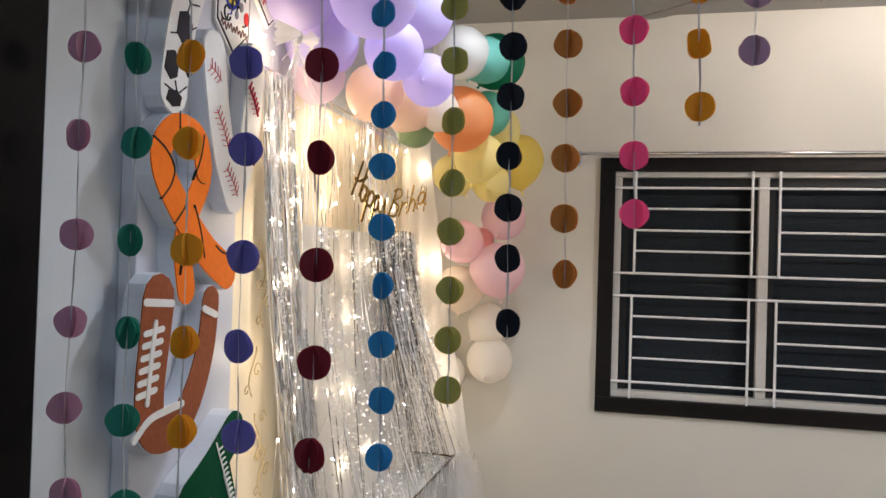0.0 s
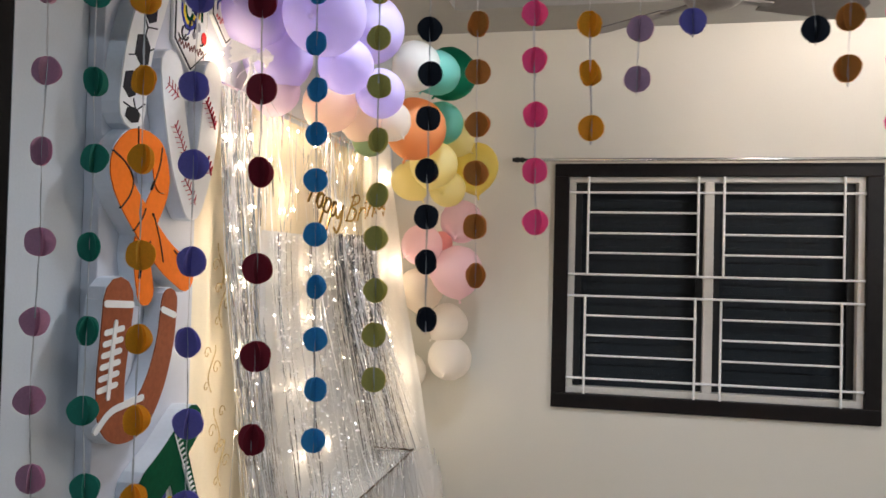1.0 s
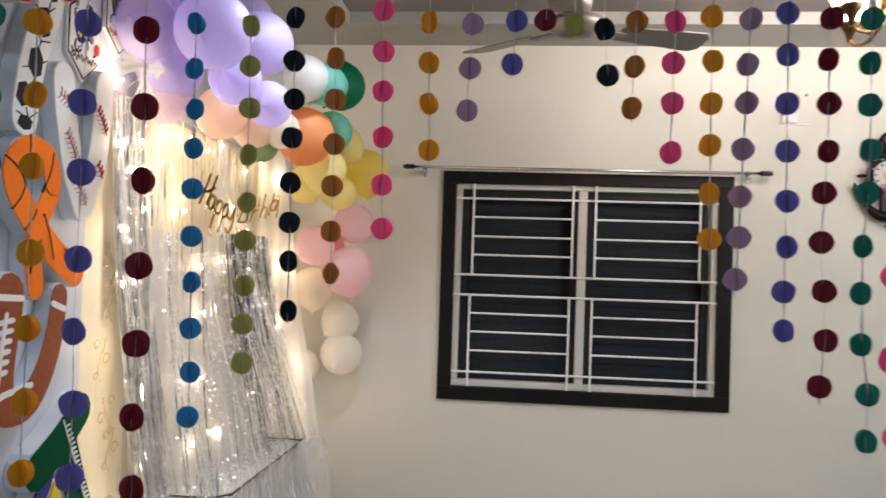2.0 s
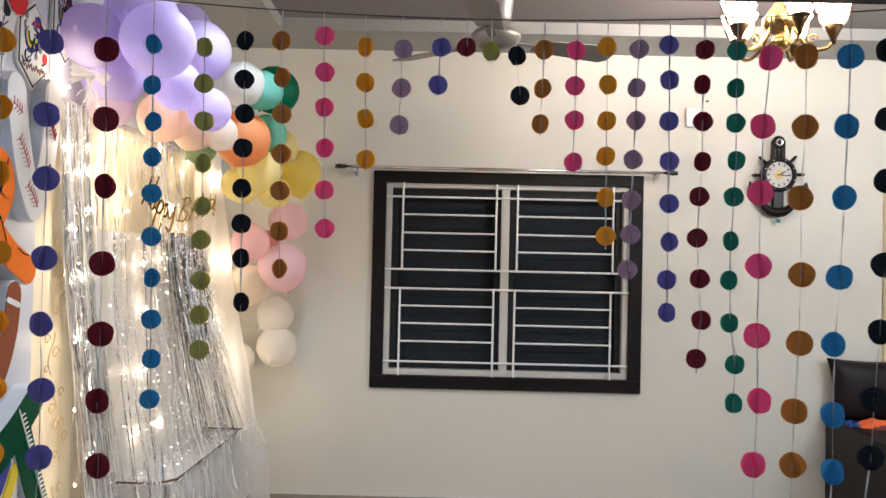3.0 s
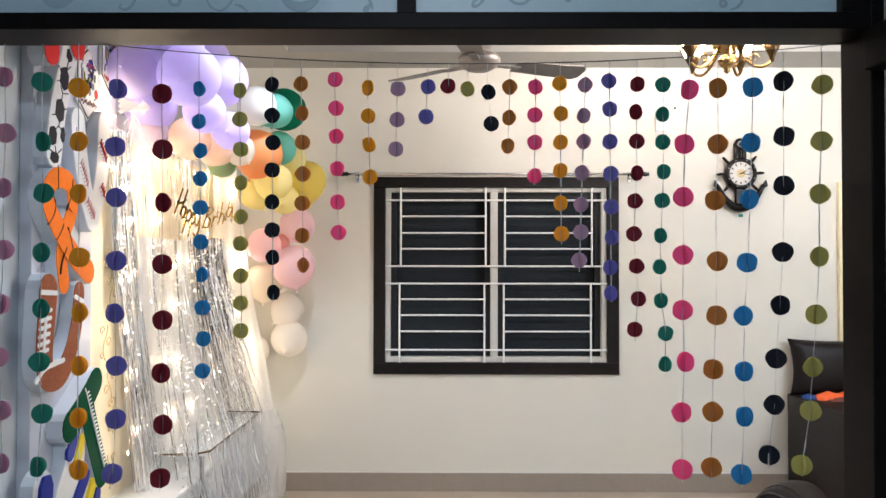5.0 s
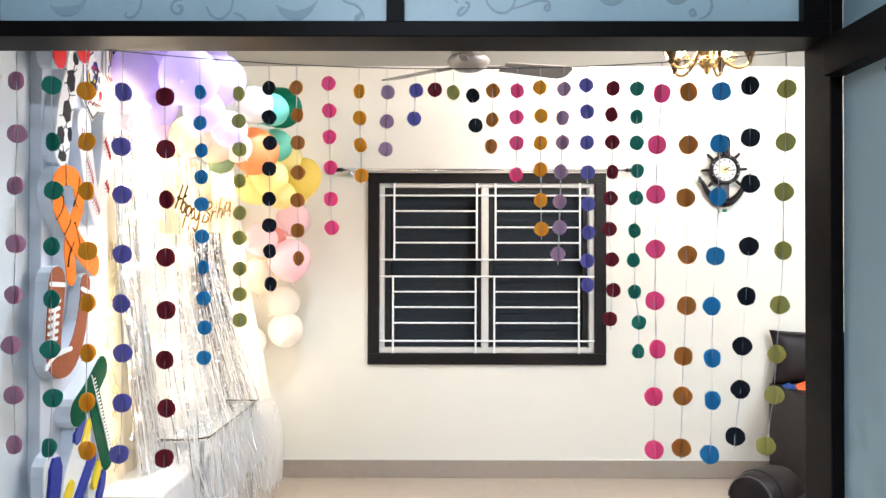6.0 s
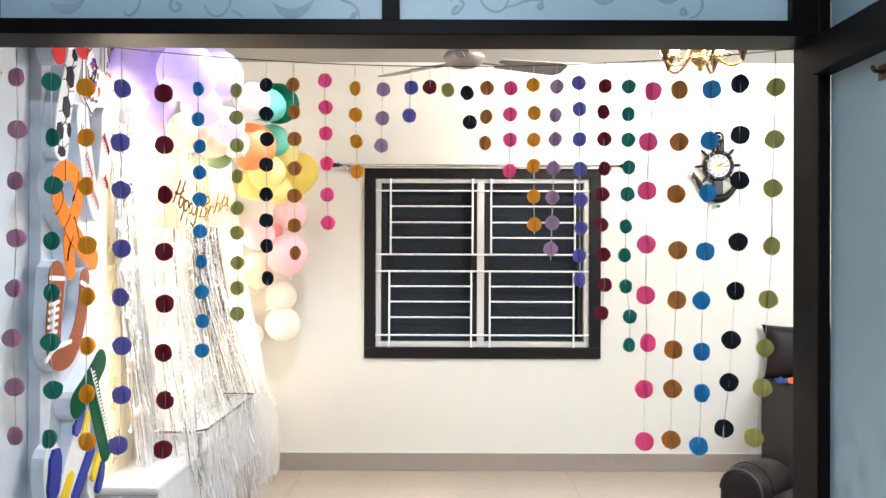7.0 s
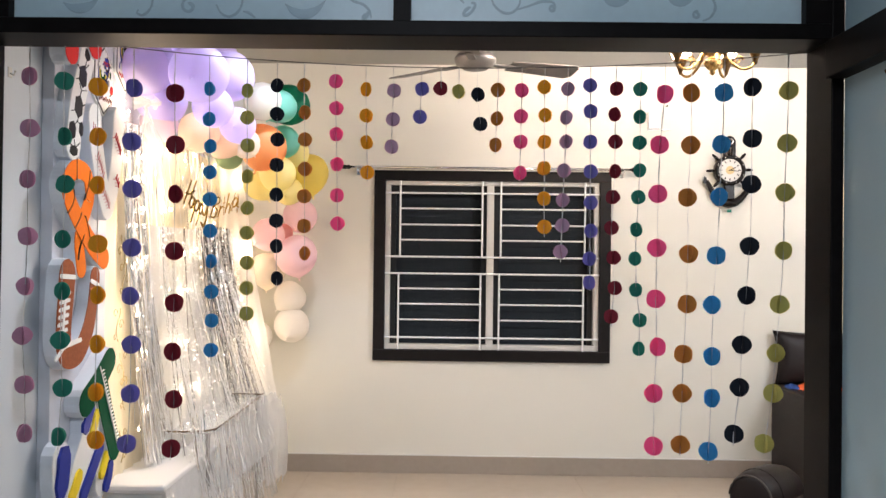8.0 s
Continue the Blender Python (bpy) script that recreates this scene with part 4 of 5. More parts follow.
spots = [(-1.64, y, z, 0.34 if y < 3.3 else 0.6) for y, z in TOP_BULBS] + [(-1.605, y, z, 0.46 if y < 2 else 0.24 if y < 3.3 else 0.95) for y, z in MID_BULBS] + [(-1.585, y, z, 0.42 if y < 2 else 0.20 if y < 3.3 else 0.75) for y, z in LOW_BULBS]
bulb_mesh = mesh_of("bulb", lathe([(0, -0.005), (0.003, -0.003), (0.0038, 0), (0.003, 0.0034), (0, 0.006)], 8), BULB)
for x, y, z, watts in spots:
    ob = new("bulb", bulb_mesh)
    ob.parent = fairy
    ob.location = Vector((x, y, z)) - fairy.location
    lamp("fairy_lamp", "POINT", (x + 0.02, y, z), watts, FAIRY, 0.012)
for first, last in ((0, 18), (18, 27), (27, 35)):
    part("cord", pipe(spline([Vector(q[:3]) + Vector((-0.004, 0, 0.007)) for q in sorted(spots[first:last], key=lambda q: q[1])], 4), 0.0008, 4), THREAD, fairy)

# happy birthday letters in gold foil, on a sagging thread
banner = thing("birthday_banner", (-1.55, 2.8, 1.78), "gold foil letters reading Happy Birthday on a sagging thread", "banner")
SCRIPT = {
    "H": (((0, 0), (.12, .5), (.2, 1)), ((.55, 0), (.62, .5), (.72, 1)), ((-.05, .48), (.3, .42), (.8, .58))),
    "a": (((.5, .42), (.3, .5), (.08, .28), (.14, .04), (.32, .02), (.48, .25), (.54, .5), (.5, .1), (.68, .03)),),
    "p": (((.1, .5), (.08, 0), (.0, -.48)), ((.08, .3), (.3, .5), (.52, .34), (.4, .04), (.1, .06))),
    "y": (((.06, .5), (.1, .15), (.3, .05), (.5, .3), (.56, .5), (.48, -.1), (.25, -.46), (.02, -.3)),),
    "B": (((.1, 1), (.08, .5), (.04, 0)), ((-.05, .9), (.35, 1.02), (.52, .78), (.14, .55), (.54, .4), (.45, .06), (0, .02))),
    "i": (((.15, .5), (.12, .1), (.28, .03)), ((.19, .7), (.2, .76))),
    "r": (((.1, .5), (.08, 0)), ((.08, .25), (.25, .48), (.45, .44))),
    "t": (((.22, .9), (.16, .1), (.34, .03)), ((0, .6), (.42, .63))),
    "h": (((.14, 1), (.06, 0)), ((.06, .2), (.25, .48), (.42, .35), (.42, 0))),
    "d": (((.5, .42), (.28, .48), (.08, .25), (.2, .01), (.42, .15), (.58, 1), (.5, .1), (.64, .02))),
}
SCRIPT["d"] = (SCRIPT["d"],)
TEXT = "Happy Birthday"
for i, ch in enumerate(TEXT):
    if ch == " ":
        continue
    t = i / (len(TEXT) - 1)
    bm = bmesh.new()
    for stroke in SCRIPT[ch]:
        line = smooth2([(0.085 * (a - 0.3) + 0.03 * b, 0.112 * b) for a, b in stroke], 5)
        ribbon(line, 0.0115 if i < 5 else 0.008, -0.001, 0.001, bm, 4)
    ob = part("letter", bm, GOLDFOIL, banner, local=True)
    y = 2.36 + 0.90 * t
    z = 1.725 - 0.22 * t * (1 - t) * 1.4 + 0.06 * t
    ob.matrix_basis = Matrix.Translation(Vector((-1.55, y, z)) - banner.location) @ pose(0, 0, 0, 4 * math.sin(5 * i), 6 * math.cos(4 * i), 16 * math.sin(3 * i) - 12)
part("thread", pipe(spline([(-1.59, 1.86, 2.13), (-1.55, 2.35, 1.84), (-1.55, 2.81, 1.74), (-1.55, 3.25, 1.86), (-1.62, 3.55, 2.04)], 6), 0.0009, 4), THREAD, banner)


# ---- balloons ----
def balloon(colour, x, y, z, r, tilt=(0, 0)):
    prof = [(0, -1.16), (0.035, -1.18), (0.05, -1.12), (0.022, -1.06), (0.08, -1.0), (0.30, -0.88), (0.55, -0.72), (0.78, -0.48), (0.93, -0.2), (0.99, 0.08), (0.96, 0.35), (0.85, 0.62), (0.66, 0.83), (0.40, 0.96), (0.2, 1.0), (0, 1.01)]
    me = mesh_of("balloon", lathe([(a * r, b * r) for a, b in prof[4:]], 32), RUBBER_MAT[colour])
    me.shade_smooth()
    ob = new("balloon", me)
    ob.matrix_basis = pose(x, y, z, tilt[0], tilt[1], 0)
    words = {"lilac": "glossy lilac balloon in the corner garland", "white": "white balloon in the corner garland", "peach": "pale peach balloon in the corner garland", "orange": "bright orange balloon in the corner garland",
             "green": "dark green balloon in the corner garland", "turquoise": "turquoise balloon in the corner garland", "yellow": "yellow balloon in the corner garland", "lemon": "pale lemon balloon in the corner garland",
             "pink": "pastel pink balloon in the corner garland", "blush": "pale blush balloon behind the lilac ones", "coral": "small coral balloon in the corner garland", "cream": "cream balloon low in the corner garland", "sage": "small sage green balloon in the corner garland"}
    knot = mesh_of("knot", lathe([(a * r, b * r) for a, b in prof[:4]] + [(0.085 * r, -0.998 * r)], 12), RUBBER_MAT[colour])
    knot.shade_smooth()
    new("knot", knot).parent = ob
    return tagged(ob, words[colour], "balloon", "balloon garland")


for c, x, y, z, r in (("blush", -1.60, 2.12, 2.06, 0.085), ("lilac", -1.60, 1.95, 2.275, 0.112), ("lilac", -1.475, 2.06, 2.372, 0.135), ("lilac", -1.362, 1.93, 2.25, 0.128), ("lilac", -1.372, 2.41, 2.35, 0.125), ("lilac", -1.46, 2.50, 2.462, 0.105),
                      ("lilac", -1.365, 2.14, 2.15, 0.093), ("lilac", -1.30, 2.32, 2.095, 0.087), ("lilac", -1.58, 2.08, 2.165, 0.115), ("white", -1.267, 2.68, 2.273, 0.10), ("peach", -1.50, 2.36, 2.06, 0.10),
                      ("peach", -1.42, 2.52, 2.045, 0.10), ("cream", -1.316, 2.54, 2.035, 0.078), ("orange", -1.296, 2.80, 2.047, 0.128)):
    balloon(c, x, y, z, r, (random.uniform(-105, -60), random.uniform(-30, 30)) if c == "lilac" else (random.uniform(-70, 40), random.uniform(-50, 50)))
for c, x, y, z, r in (("green", -1.195, 2.97, 2.31, 0.115), ("turquoise", -1.195, 2.74, 2.26, 0.09), ("turquoise", -1.237, 3.02, 2.113, 0.095), ("lemon", -1.20, 3.2, 2.08, 0.09), ("yellow", -1.170, 3.48, 1.977, 0.128),
                      ("lemon", -1.26, 3.0, 1.93, 0.105), ("lemon", -1.26, 3.3, 1.862, 0.087), ("lemon", -1.40, 3.2, 1.885, 0.095), ("sage", -1.41, 2.56, 1.975, 0.07), ("pink", -1.269, 3.72, 1.728, 0.113)):
    balloon(c, x, y, z, r, (random.uniform(-70, 40), random.uniform(-50, 50)))
for c, x, y, z, r in (("pink", -1.45, 3.586, 1.602, 0.107), ("pink", -1.281, 3.68, 1.467, 0.139), ("coral", -1.36, 3.66, 1.62, 0.06), ("white", -1.355, 3.83, 1.195, 0.108), ("white", -1.335, 3.815, 1.008, 0.118),
                      ("cream", -1.47, 3.70, 1.37, 0.12), ("white", -1.56, 3.80, 0.93, 0.105)):
    balloon(c, x, y, z, r, (random.uniform(-70, 40), random.uniform(-50, 50)))

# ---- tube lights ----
# both housings are out of view; the right one carries the added fill
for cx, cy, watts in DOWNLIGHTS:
    tl = thing("ceiling_light", (cx, cy, 2.865), "unseen round white downlight in the ceiling", "ceiling light", "ceiling downlights")
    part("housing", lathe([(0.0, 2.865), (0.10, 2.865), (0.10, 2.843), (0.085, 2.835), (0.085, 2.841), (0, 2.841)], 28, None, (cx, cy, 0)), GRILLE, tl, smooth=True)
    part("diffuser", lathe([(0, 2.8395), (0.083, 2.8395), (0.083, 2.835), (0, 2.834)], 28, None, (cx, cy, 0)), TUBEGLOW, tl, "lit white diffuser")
# housing of the added tube, behind the partition and out of view
wt = thing("tube_light", (2.45, NEAR, 2.25), "unseen white tube light added on the living room wall", "tube light", "tube lights")
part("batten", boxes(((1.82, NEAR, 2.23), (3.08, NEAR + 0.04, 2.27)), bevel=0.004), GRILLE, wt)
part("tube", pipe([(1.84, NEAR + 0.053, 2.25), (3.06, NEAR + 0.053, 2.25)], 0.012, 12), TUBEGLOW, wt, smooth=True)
hl = thing("tube_light", (-0.4, -1.3, 2.9), "lit white tube light on the hall ceiling", "tube light", "tube lights")
part("batten", boxes(((-1.0, -1.33, 2.87), (0.2, -1.27, 2.9)), bevel=0.004), GRILLE, hl)
part("tube", pipe([(-0.98, -1.3, 2.857), (0.18, -1.3, 2.857)], 0.013, 12), TUBEGLOW, hl, smooth=True)

# ---- ceiling fan ----
FX, FY = -0.165, 2.66
fan = thing("ceiling_fan", (FX, FY, 2.865), "grey ceiling fan with three blades at rest", "ceiling fan")
part("canopy", lathe([(0, 2.865), (0.090, 2.865), (0.088, 2.80), (0.076, 2.68), (0.066, 2.585), (0.058, 2.555), (0, 2.545)], 24, None, (FX, FY, 0)), STEEL, fan, smooth=True)
part("motor", lathe([(0, 2.543), (0.05, 2.540), (0.092, 2.528), (0.108, 2.510), (0.108, 2.495), (0.092, 2.472), (0.06, 2.454), (0, 2.448)], 32, None, (FX, FY, 0)), STEEL, fan, smooth=True)
for a in (20, 140, 260):
    blade = bmesh.new()
    for s0, s1, w0, w1 in ((0.19, 0.58, 0.056, 0.076),):
        vs = [blade.verts.new(q) for q in ((s0, -w0, 0.010), (s1 - 0.03, -w1, 0.016), (s1, -w1 * 0.6, 0.010), (s1, w1 * 0.6, -0.010), (s1 - 0.03, w1, -0.016), (s0, w0, -0.010))]
        f = blade.faces.new(vs)
        ext = bmesh.ops.extrude_face_region(blade, geom=[f])
        bmesh.ops.translate(blade, vec=(0, 0, 0.004), verts=[v for v in ext["geom"] if isinstance(v, bmesh.types.BMVert)])
        bmesh.ops.recalc_face_normals(blade, faces=blade.faces)
    m = Matrix.Translation((FX, FY, 2.485)) @ Matrix.Rotation(radians(a), 4, "Z")
    bmesh.ops.transform(blade, matrix=m, verts=blade.verts)
    part("blade", blade, STEEL, fan)
    arm = box(bmesh.new(), (0.09, -0.02, -0.006), (0.22, 0.02, 0.002), 0.002)
    bmesh.ops.transform(arm, matrix=m, verts=arm.verts)
    part("blade_arm", arm, STEEL, fan)

# ---- chandelier ----
CX, CY = CHANDELIER
ch = thing("chandelier", (CX, CY, 2.865), "brass chandelier with five lit cut-glass cup shades", "chandelier")
part("rod", lathe([(0, 2.865), (0.05, 2.865), (0.045, 2.835), (0.01, 2.825), (0.01, 2.66), (0, 2.66)], 16, None, (CX, CY, 0)), BRASS, ch, smooth=True)
part("hub", lathe([(0, 2.67), (0.02, 2.665), (0.03, 2.63), (0.055, 2.60), (0.075, 2.565), (0.07, 2.54), (0.04, 2.515), (0.02, 2.50), (0.035, 2.485), (0.045, 2.47), (0.03, 2.445), (0.012, 2.43), (0.016, 2.42), (0, 2.405)], 24, None, (CX, CY, 0)), BRASS, ch, smooth=True)
for k in range(5):
    a = radians(72 * k + 52)
    c, s = math.cos(a), math.sin(a)
    arm = spline([(CX + r * c, CY + r * s, z) for r, z in ((0.05, 2.53), (0.085, 2.47), (0.135, 2.432), (0.18, 2.438), (0.205, 2.475), (0.2, 2.52))], 6)
    part("arm", pipe(arm, 0.0075, 8), BRASS, ch, smooth=True)
    curl = [(CX + (0.12 + 0.024 * (1 - j / 18) * math.cos(j * 0.5)) * c, CY + (0.12 + 0.024 * (1 - j / 18) * math.cos(j * 0.5)) * s, 2.475 + 0.024 * (1 - j / 18) * math.sin(j * 0.5)) for j in range(15)]
    part("curl", pipe(curl, 0.0045, 6), BRASS, ch, smooth=True)
    px, py = CX + 0.2 * c, CY + 0.2 * s
    cup = part("cup", lathe([(0, 2.448), (0.008, 2.448), (0.012, 2.468), (0.022, 2.493), (0.040, 2.523), (0.036, 2.528), (0, 2.526)], 16, None, (px, py, 0)), DARKBRASS, ch, smooth=True)
    part("shade", lathe([(0.038, 2.530), (0.050, 2.548), (0.060, 2.578), (0.070, 2.613), (0.078, 2.633), (0.074, 2.633), (0.066, 2.613), (0.056, 2.578), (0.046, 2.550), (0.034, 2.533)], 20, None, (px, py, 0)), SHADEGLASS, cup, "lit cut-glass shade", smooth=True)
    for j in range(9):
        b = 2 * math.pi * j / 9
        for w, top in ((0.30, 2.600), (-0.30, 2.600)):
            rib = [(px + rr * math.cos(b + w * q), py + rr * math.sin(b + w * q), zz) for rr, zz, q in ((0.0405, 2.526, 1.15), (0.0525, 2.550, 1.0), (0.0615, 2.578, 0.55), (0.0685, top, 0.0))]
            part("fretwork", pipe(spline(rib, 3), 0.0026, 5), DARKBRASS, cup)
        part("fretwork", lathe([(0, -0.012), (0.005, -0.005), (0.006, 0), (0.004, 0.006), (0, 0.011)], 6, None, (px + 0.069 * math.cos(b), py + 0.069 * math.sin(b), 2.606)), DARKBRASS, cup)

# ---- anchor clock ----
KX, KZ, KY = 1.60, 2.09, 3.955
clock = thing("wall_clock", (KX, KY, KZ), "dark wooden anchor wall clock with ship wheel and cream dial", "clock")
fl = Matrix.Rotation(math.pi / 2, 4, "X")


def disc_y(prof, n=32, place=(KX, KY, KZ)):
    return lathe(prof, n, None, place, fl)


wheel = part("wheel", disc_y([(0.078, -0.02), (0.078, 0.024), (0.084, 0.03), (0.098, 0.028), (0.103, 0.02), (0.103, -0.02), (0.078, -0.02)]), CLOCKWOOD, clock, "dark wooden wheel rim", smooth=True)
dial = part("dial", disc_y([(0, -0.015), (0.079, -0.015), (0.079, 0.012), (0, 0.012)]), DIAL, clock)
part("centre", disc_y([(0, 0.012), (0.028, 0.012), (0.028, 0.015), (0, 0.0152)], 20), SCROLLGOLD, dial)
for k in range(12):
    a = radians(30 * k)
    m = Matrix.Translation((KX, KY - 0.0125, KZ)) @ Matrix.Rotation(a, 4, "Y")
    b = box(bmesh.new(), (-0.0035, -0.001, 0.055), (0.0035, 0.001, 0.070))
    bmesh.ops.transform(b, matrix=m, verts=b.verts)
    part("hour_mark", b, BLACKPAINT, dial)
for a, ln, w in ((62, 0.042, 0.003), (97, 0.058, 0.0022)):
    m = Matrix.Translation((KX, KY - 0.017, KZ)) @ Matrix.Rotation(radians(a), 4, "Y")
    b = box(bmesh.new(), (-w, -0.001, -0.01), (w, 0.001, ln))
    bmesh.ops.transform(b, matrix=m, verts=b.verts)
    part("pointer", b, BLACKPAINT, dial)
for k in range(8):
    a = radians(45 * k + 2)
    d = Vector((math.cos(a), 0, math.sin(a)))
    o = Vector((KX, KY, KZ))
    part("spoke", pipe([o + d * r for r in (0.10, 0.112, 0.125, 0.14, 0.152, 0.158)], lambda t: 0.007 + 0.005 * math.sin(math.pi * t) - 0.003 * t, 8), CLOCKWOOD, wheel, smooth=True)
    e = Vector((math.cos(a + 0.39), 0, math.sin(a + 0.39)))
    part("stud", lathe([(0, 0), (0.006, 0), (0.004, 0.004), (0, 0.005)], 8, None, o + e * 0.09 + Vector((0, -0.029, 0)), fl), CHROME, wheel)
part("shank", boxes(((KX - 0.034, KY - 0.01, KZ - 0.22), (KX + 0.034, KY + 0.02, KZ + 0.10)), ((KX - 0.041, KY - 0.01, KZ + 0.09), (KX - 0.019, KY + 0.02, KZ + 0.19)), ((KX + 0.013, KY - 0.01, KZ + 0.09), (KX + 0.041, KY + 0.02, KZ + 0.19)), ((KX - 0.041, KY - 0.01, KZ + 0.175), (KX + 0.041, KY + 0.02, KZ + 0.205)), bevel=0.008), CLOCKWOOD, clock, "dark wooden anchor shank")
part("crown", lathe([(0.018, -0.012), (0.036, -0.012), (0.040, 0.0), (0.036, 0.012), (0.018, 0.012), (0.018, -0.012)], 20, None, (KX, KY, KZ + 0.195), fl), CLOCKWOOD, clock, smooth=True)
part("ring", lathe([(0.014, -0.016), (0.022, -0.016), (0.022, 0.018), (0.014, 0.018), (0.014, -0.016)], 20, None, (KX, KY, KZ + 0.195), fl), CHROME, clock, smooth=True)
for s in (-1, 1):
    curve = spline([(KX + s * r, KY, KZ + z) for r, z in ((0.0, -0.222), (0.045, -0.215), (0.10, -0.165), (0.152, -0.075))], 7)
    part("fluke", pipe(curve, lambda t: 0.032 - 0.018 * t, 8), CLOCKWOOD, clock, smooth=True)
    tip = bmesh.new()
    vs = [tip.verts.new(q) for q in ((KX + s * 0.122, KY - 0.008, KZ - 0.105), (KX + s * 0.178, KY - 0.008, KZ - 0.082), (KX + s * 0.168, KY - 0.008, KZ - 0.04))]
    f = tip.faces.new(vs)
    ext = bmesh.ops.extrude_face_region(tip, geom=[f])
    bmesh.ops.translate(tip, vec=(0, 0.018, 0), verts=[v for v in ext["geom"] if isinstance(v, bmesh.types.BMVert)])
    bmesh.ops.recalc_face_normals(tip, faces=tip.faces)
    part("barb", tip, CLOCKWOOD, clock)
part("tag", boxes(((KX - 0.014, KY - 0.004, KZ - 0.285), (KX + 0.016, KY, KZ - 0.265)), bevel=0.002), PAPER_MAT["teal"], clock, "small green tag")

bell = thing("switch_box", (1.13, FAR - 0.02, 2.43), "small white switch box on the wall", "switch")
part("box", boxes(((1.055, FAR - 0.03, 2.372), (1.135, FAR, 2.485)), bevel=0.005), GRILLE, bell)
part("base_plate", boxes(((1.05, FAR - 0.008, 2.362), (1.205, FAR, 2.372)), bevel=0.002), GRILLE, bell)
solid("wall_nail", pipe([(1.185, FAR, 2.53), (1.185, FAR - 0.015, 2.53)], 0.006, 8), BLACK, "small dark nail in the wall", "nail")

# ---- cream door and sofa on the far side ----
door = thing("door_1", (2.7, FAR - 0.02, 0), "cream painted door with a pale frame", "door", kind="structure")
part("door_frame", boxes(((2.25, FAR - 0.03, 0), (2.33, FAR, 2.04)), ((3.05, FAR - 0.03, 0), (3.13, FAR, 2.04)), ((2.33, FAR - 0.03, 1.97), (3.05, FAR, 2.04)), bevel=0.004), CREAMDOOR, door)
part("leaf", boxes(((2.335, FAR - 0.018, 0.01), (3.045, FAR - 0.001, 1.965)), bevel=0.003), CREAMDOOR, door)
part("panel", boxes(((2.45, FAR - 0.026, 1.05), (2.93, FAR - 0.016, 1.85)), bevel=0.006), CREAMDOOR, door)
part("panel", boxes(((2.45, FAR - 0.026, 0.15), (2.93, FAR - 0.016, 0.92)), bevel=0.006), CREAMDOOR, door)
part("door_handle", pipe([(2.40, FAR - 0.02, 1.0), (2.40, FAR - 0.06, 1.0), (2.50, FAR - 0.06, 1.0)], 0.009, 8), CHROME, door, smooth=True)


def soft(lo, hi, bevel, bulge=0.0):
    bm = box(bmesh.new(), lo, hi, bevel, 4)
    bmesh.ops.subdivide_edges(bm, edges=[e for e in bm.edges if e.calc_length() > 0.12], cuts=3, use_grid_fill=True)
    for v in bm.verts:
        v.co += bulge * noise.noise_vector(v.co * 6)
    return bm


sofa = thing("sofa", (2.4, 3.5, 0), "dark brown leather sofa with block arms against the wall", "sofa")
part("arm", soft((1.895, 3.05, 0.05), (2.30, 3.96, 0.655), 0.02, 0.004), LEATHER, sofa, smooth=True)
part("arm", soft((2.95, 3.05, 0.05), (3.17, 3.92, 0.655), 0.025, 0.006), LEATHER, sofa, smooth=True)
part("base", soft((2.30, 3.1, 0.05), (2.95, 3.92, 0.30), 0.02, 0.004), LEATHER, sofa, smooth=True)
part("seat", soft((2.305, 3.05, 0.30), (2.945, 3.68, 0.46), 0.05, 0.01), LEATHER, sofa, smooth=True)
part("backrest", soft((2.305, 3.66, 0.30), (2.945, 3.92, 0.86), 0.06, 0.012), LEATHER, sofa, smooth=True)
for x, y in ((1.94, 3.1), (3.1, 3.1), (1.94, 3.9), (3.1, 3.86)):
    part("foot", lathe([(0, 0), (0.02, 0), (0.026, 0.05), (0, 0.05)], 12, None, (x, y, 0)), BLACK, sofa)


def cushion(cx, cy, z0, w, h, d, lean):
    """A square cushion with pinched, pointed corners, leaning back."""
    bm = bmesh.new()
    n = 14
    for side in (-1, 1):
        g = [[None] * (n + 1) for _ in range(n + 1)]
        for i in range(n + 1):
            for j in range(n + 1):
                u, v = 2 * i / n - 1, 2 * j / n - 1
                pinch = 1 - 0.10 * (1 - abs(u) ** 2) * abs(v) ** 3
                pinch2 = 1 - 0.10 * (1 - abs(v) ** 2) * abs(u) ** 3
                t = d / 2 * (max(0, 1 - abs(u) ** 2.6) * max(0, 1 - abs(v) ** 2.6)) ** 0.45
                g[i][j] = bm.verts.new((u * w / 2 * pinch2, side * t, v * h / 2 * pinch))
        for i in range(n):
            for j in range(n):
                q = (g[i][j], g[i + 1][j], g[i + 1][j + 1], g[i][j + 1])
                bm.faces.new(q if side < 0 else q[::-1])
    bmesh.ops.remove_doubles(bm, verts=bm.verts, dist=1e-5)
    bmesh.ops.transform(bm, matrix=pose(cx, cy, z0 + h / 2, lean), verts=bm.verts)
    return bm


solid("cushion", cushion(2.20, 3.915, 0.645, 0.62, 0.37, 0.13, -6), LEATHER, "dark brown leather cushion leaning on the sofa arm", "cushion", smooth=True)


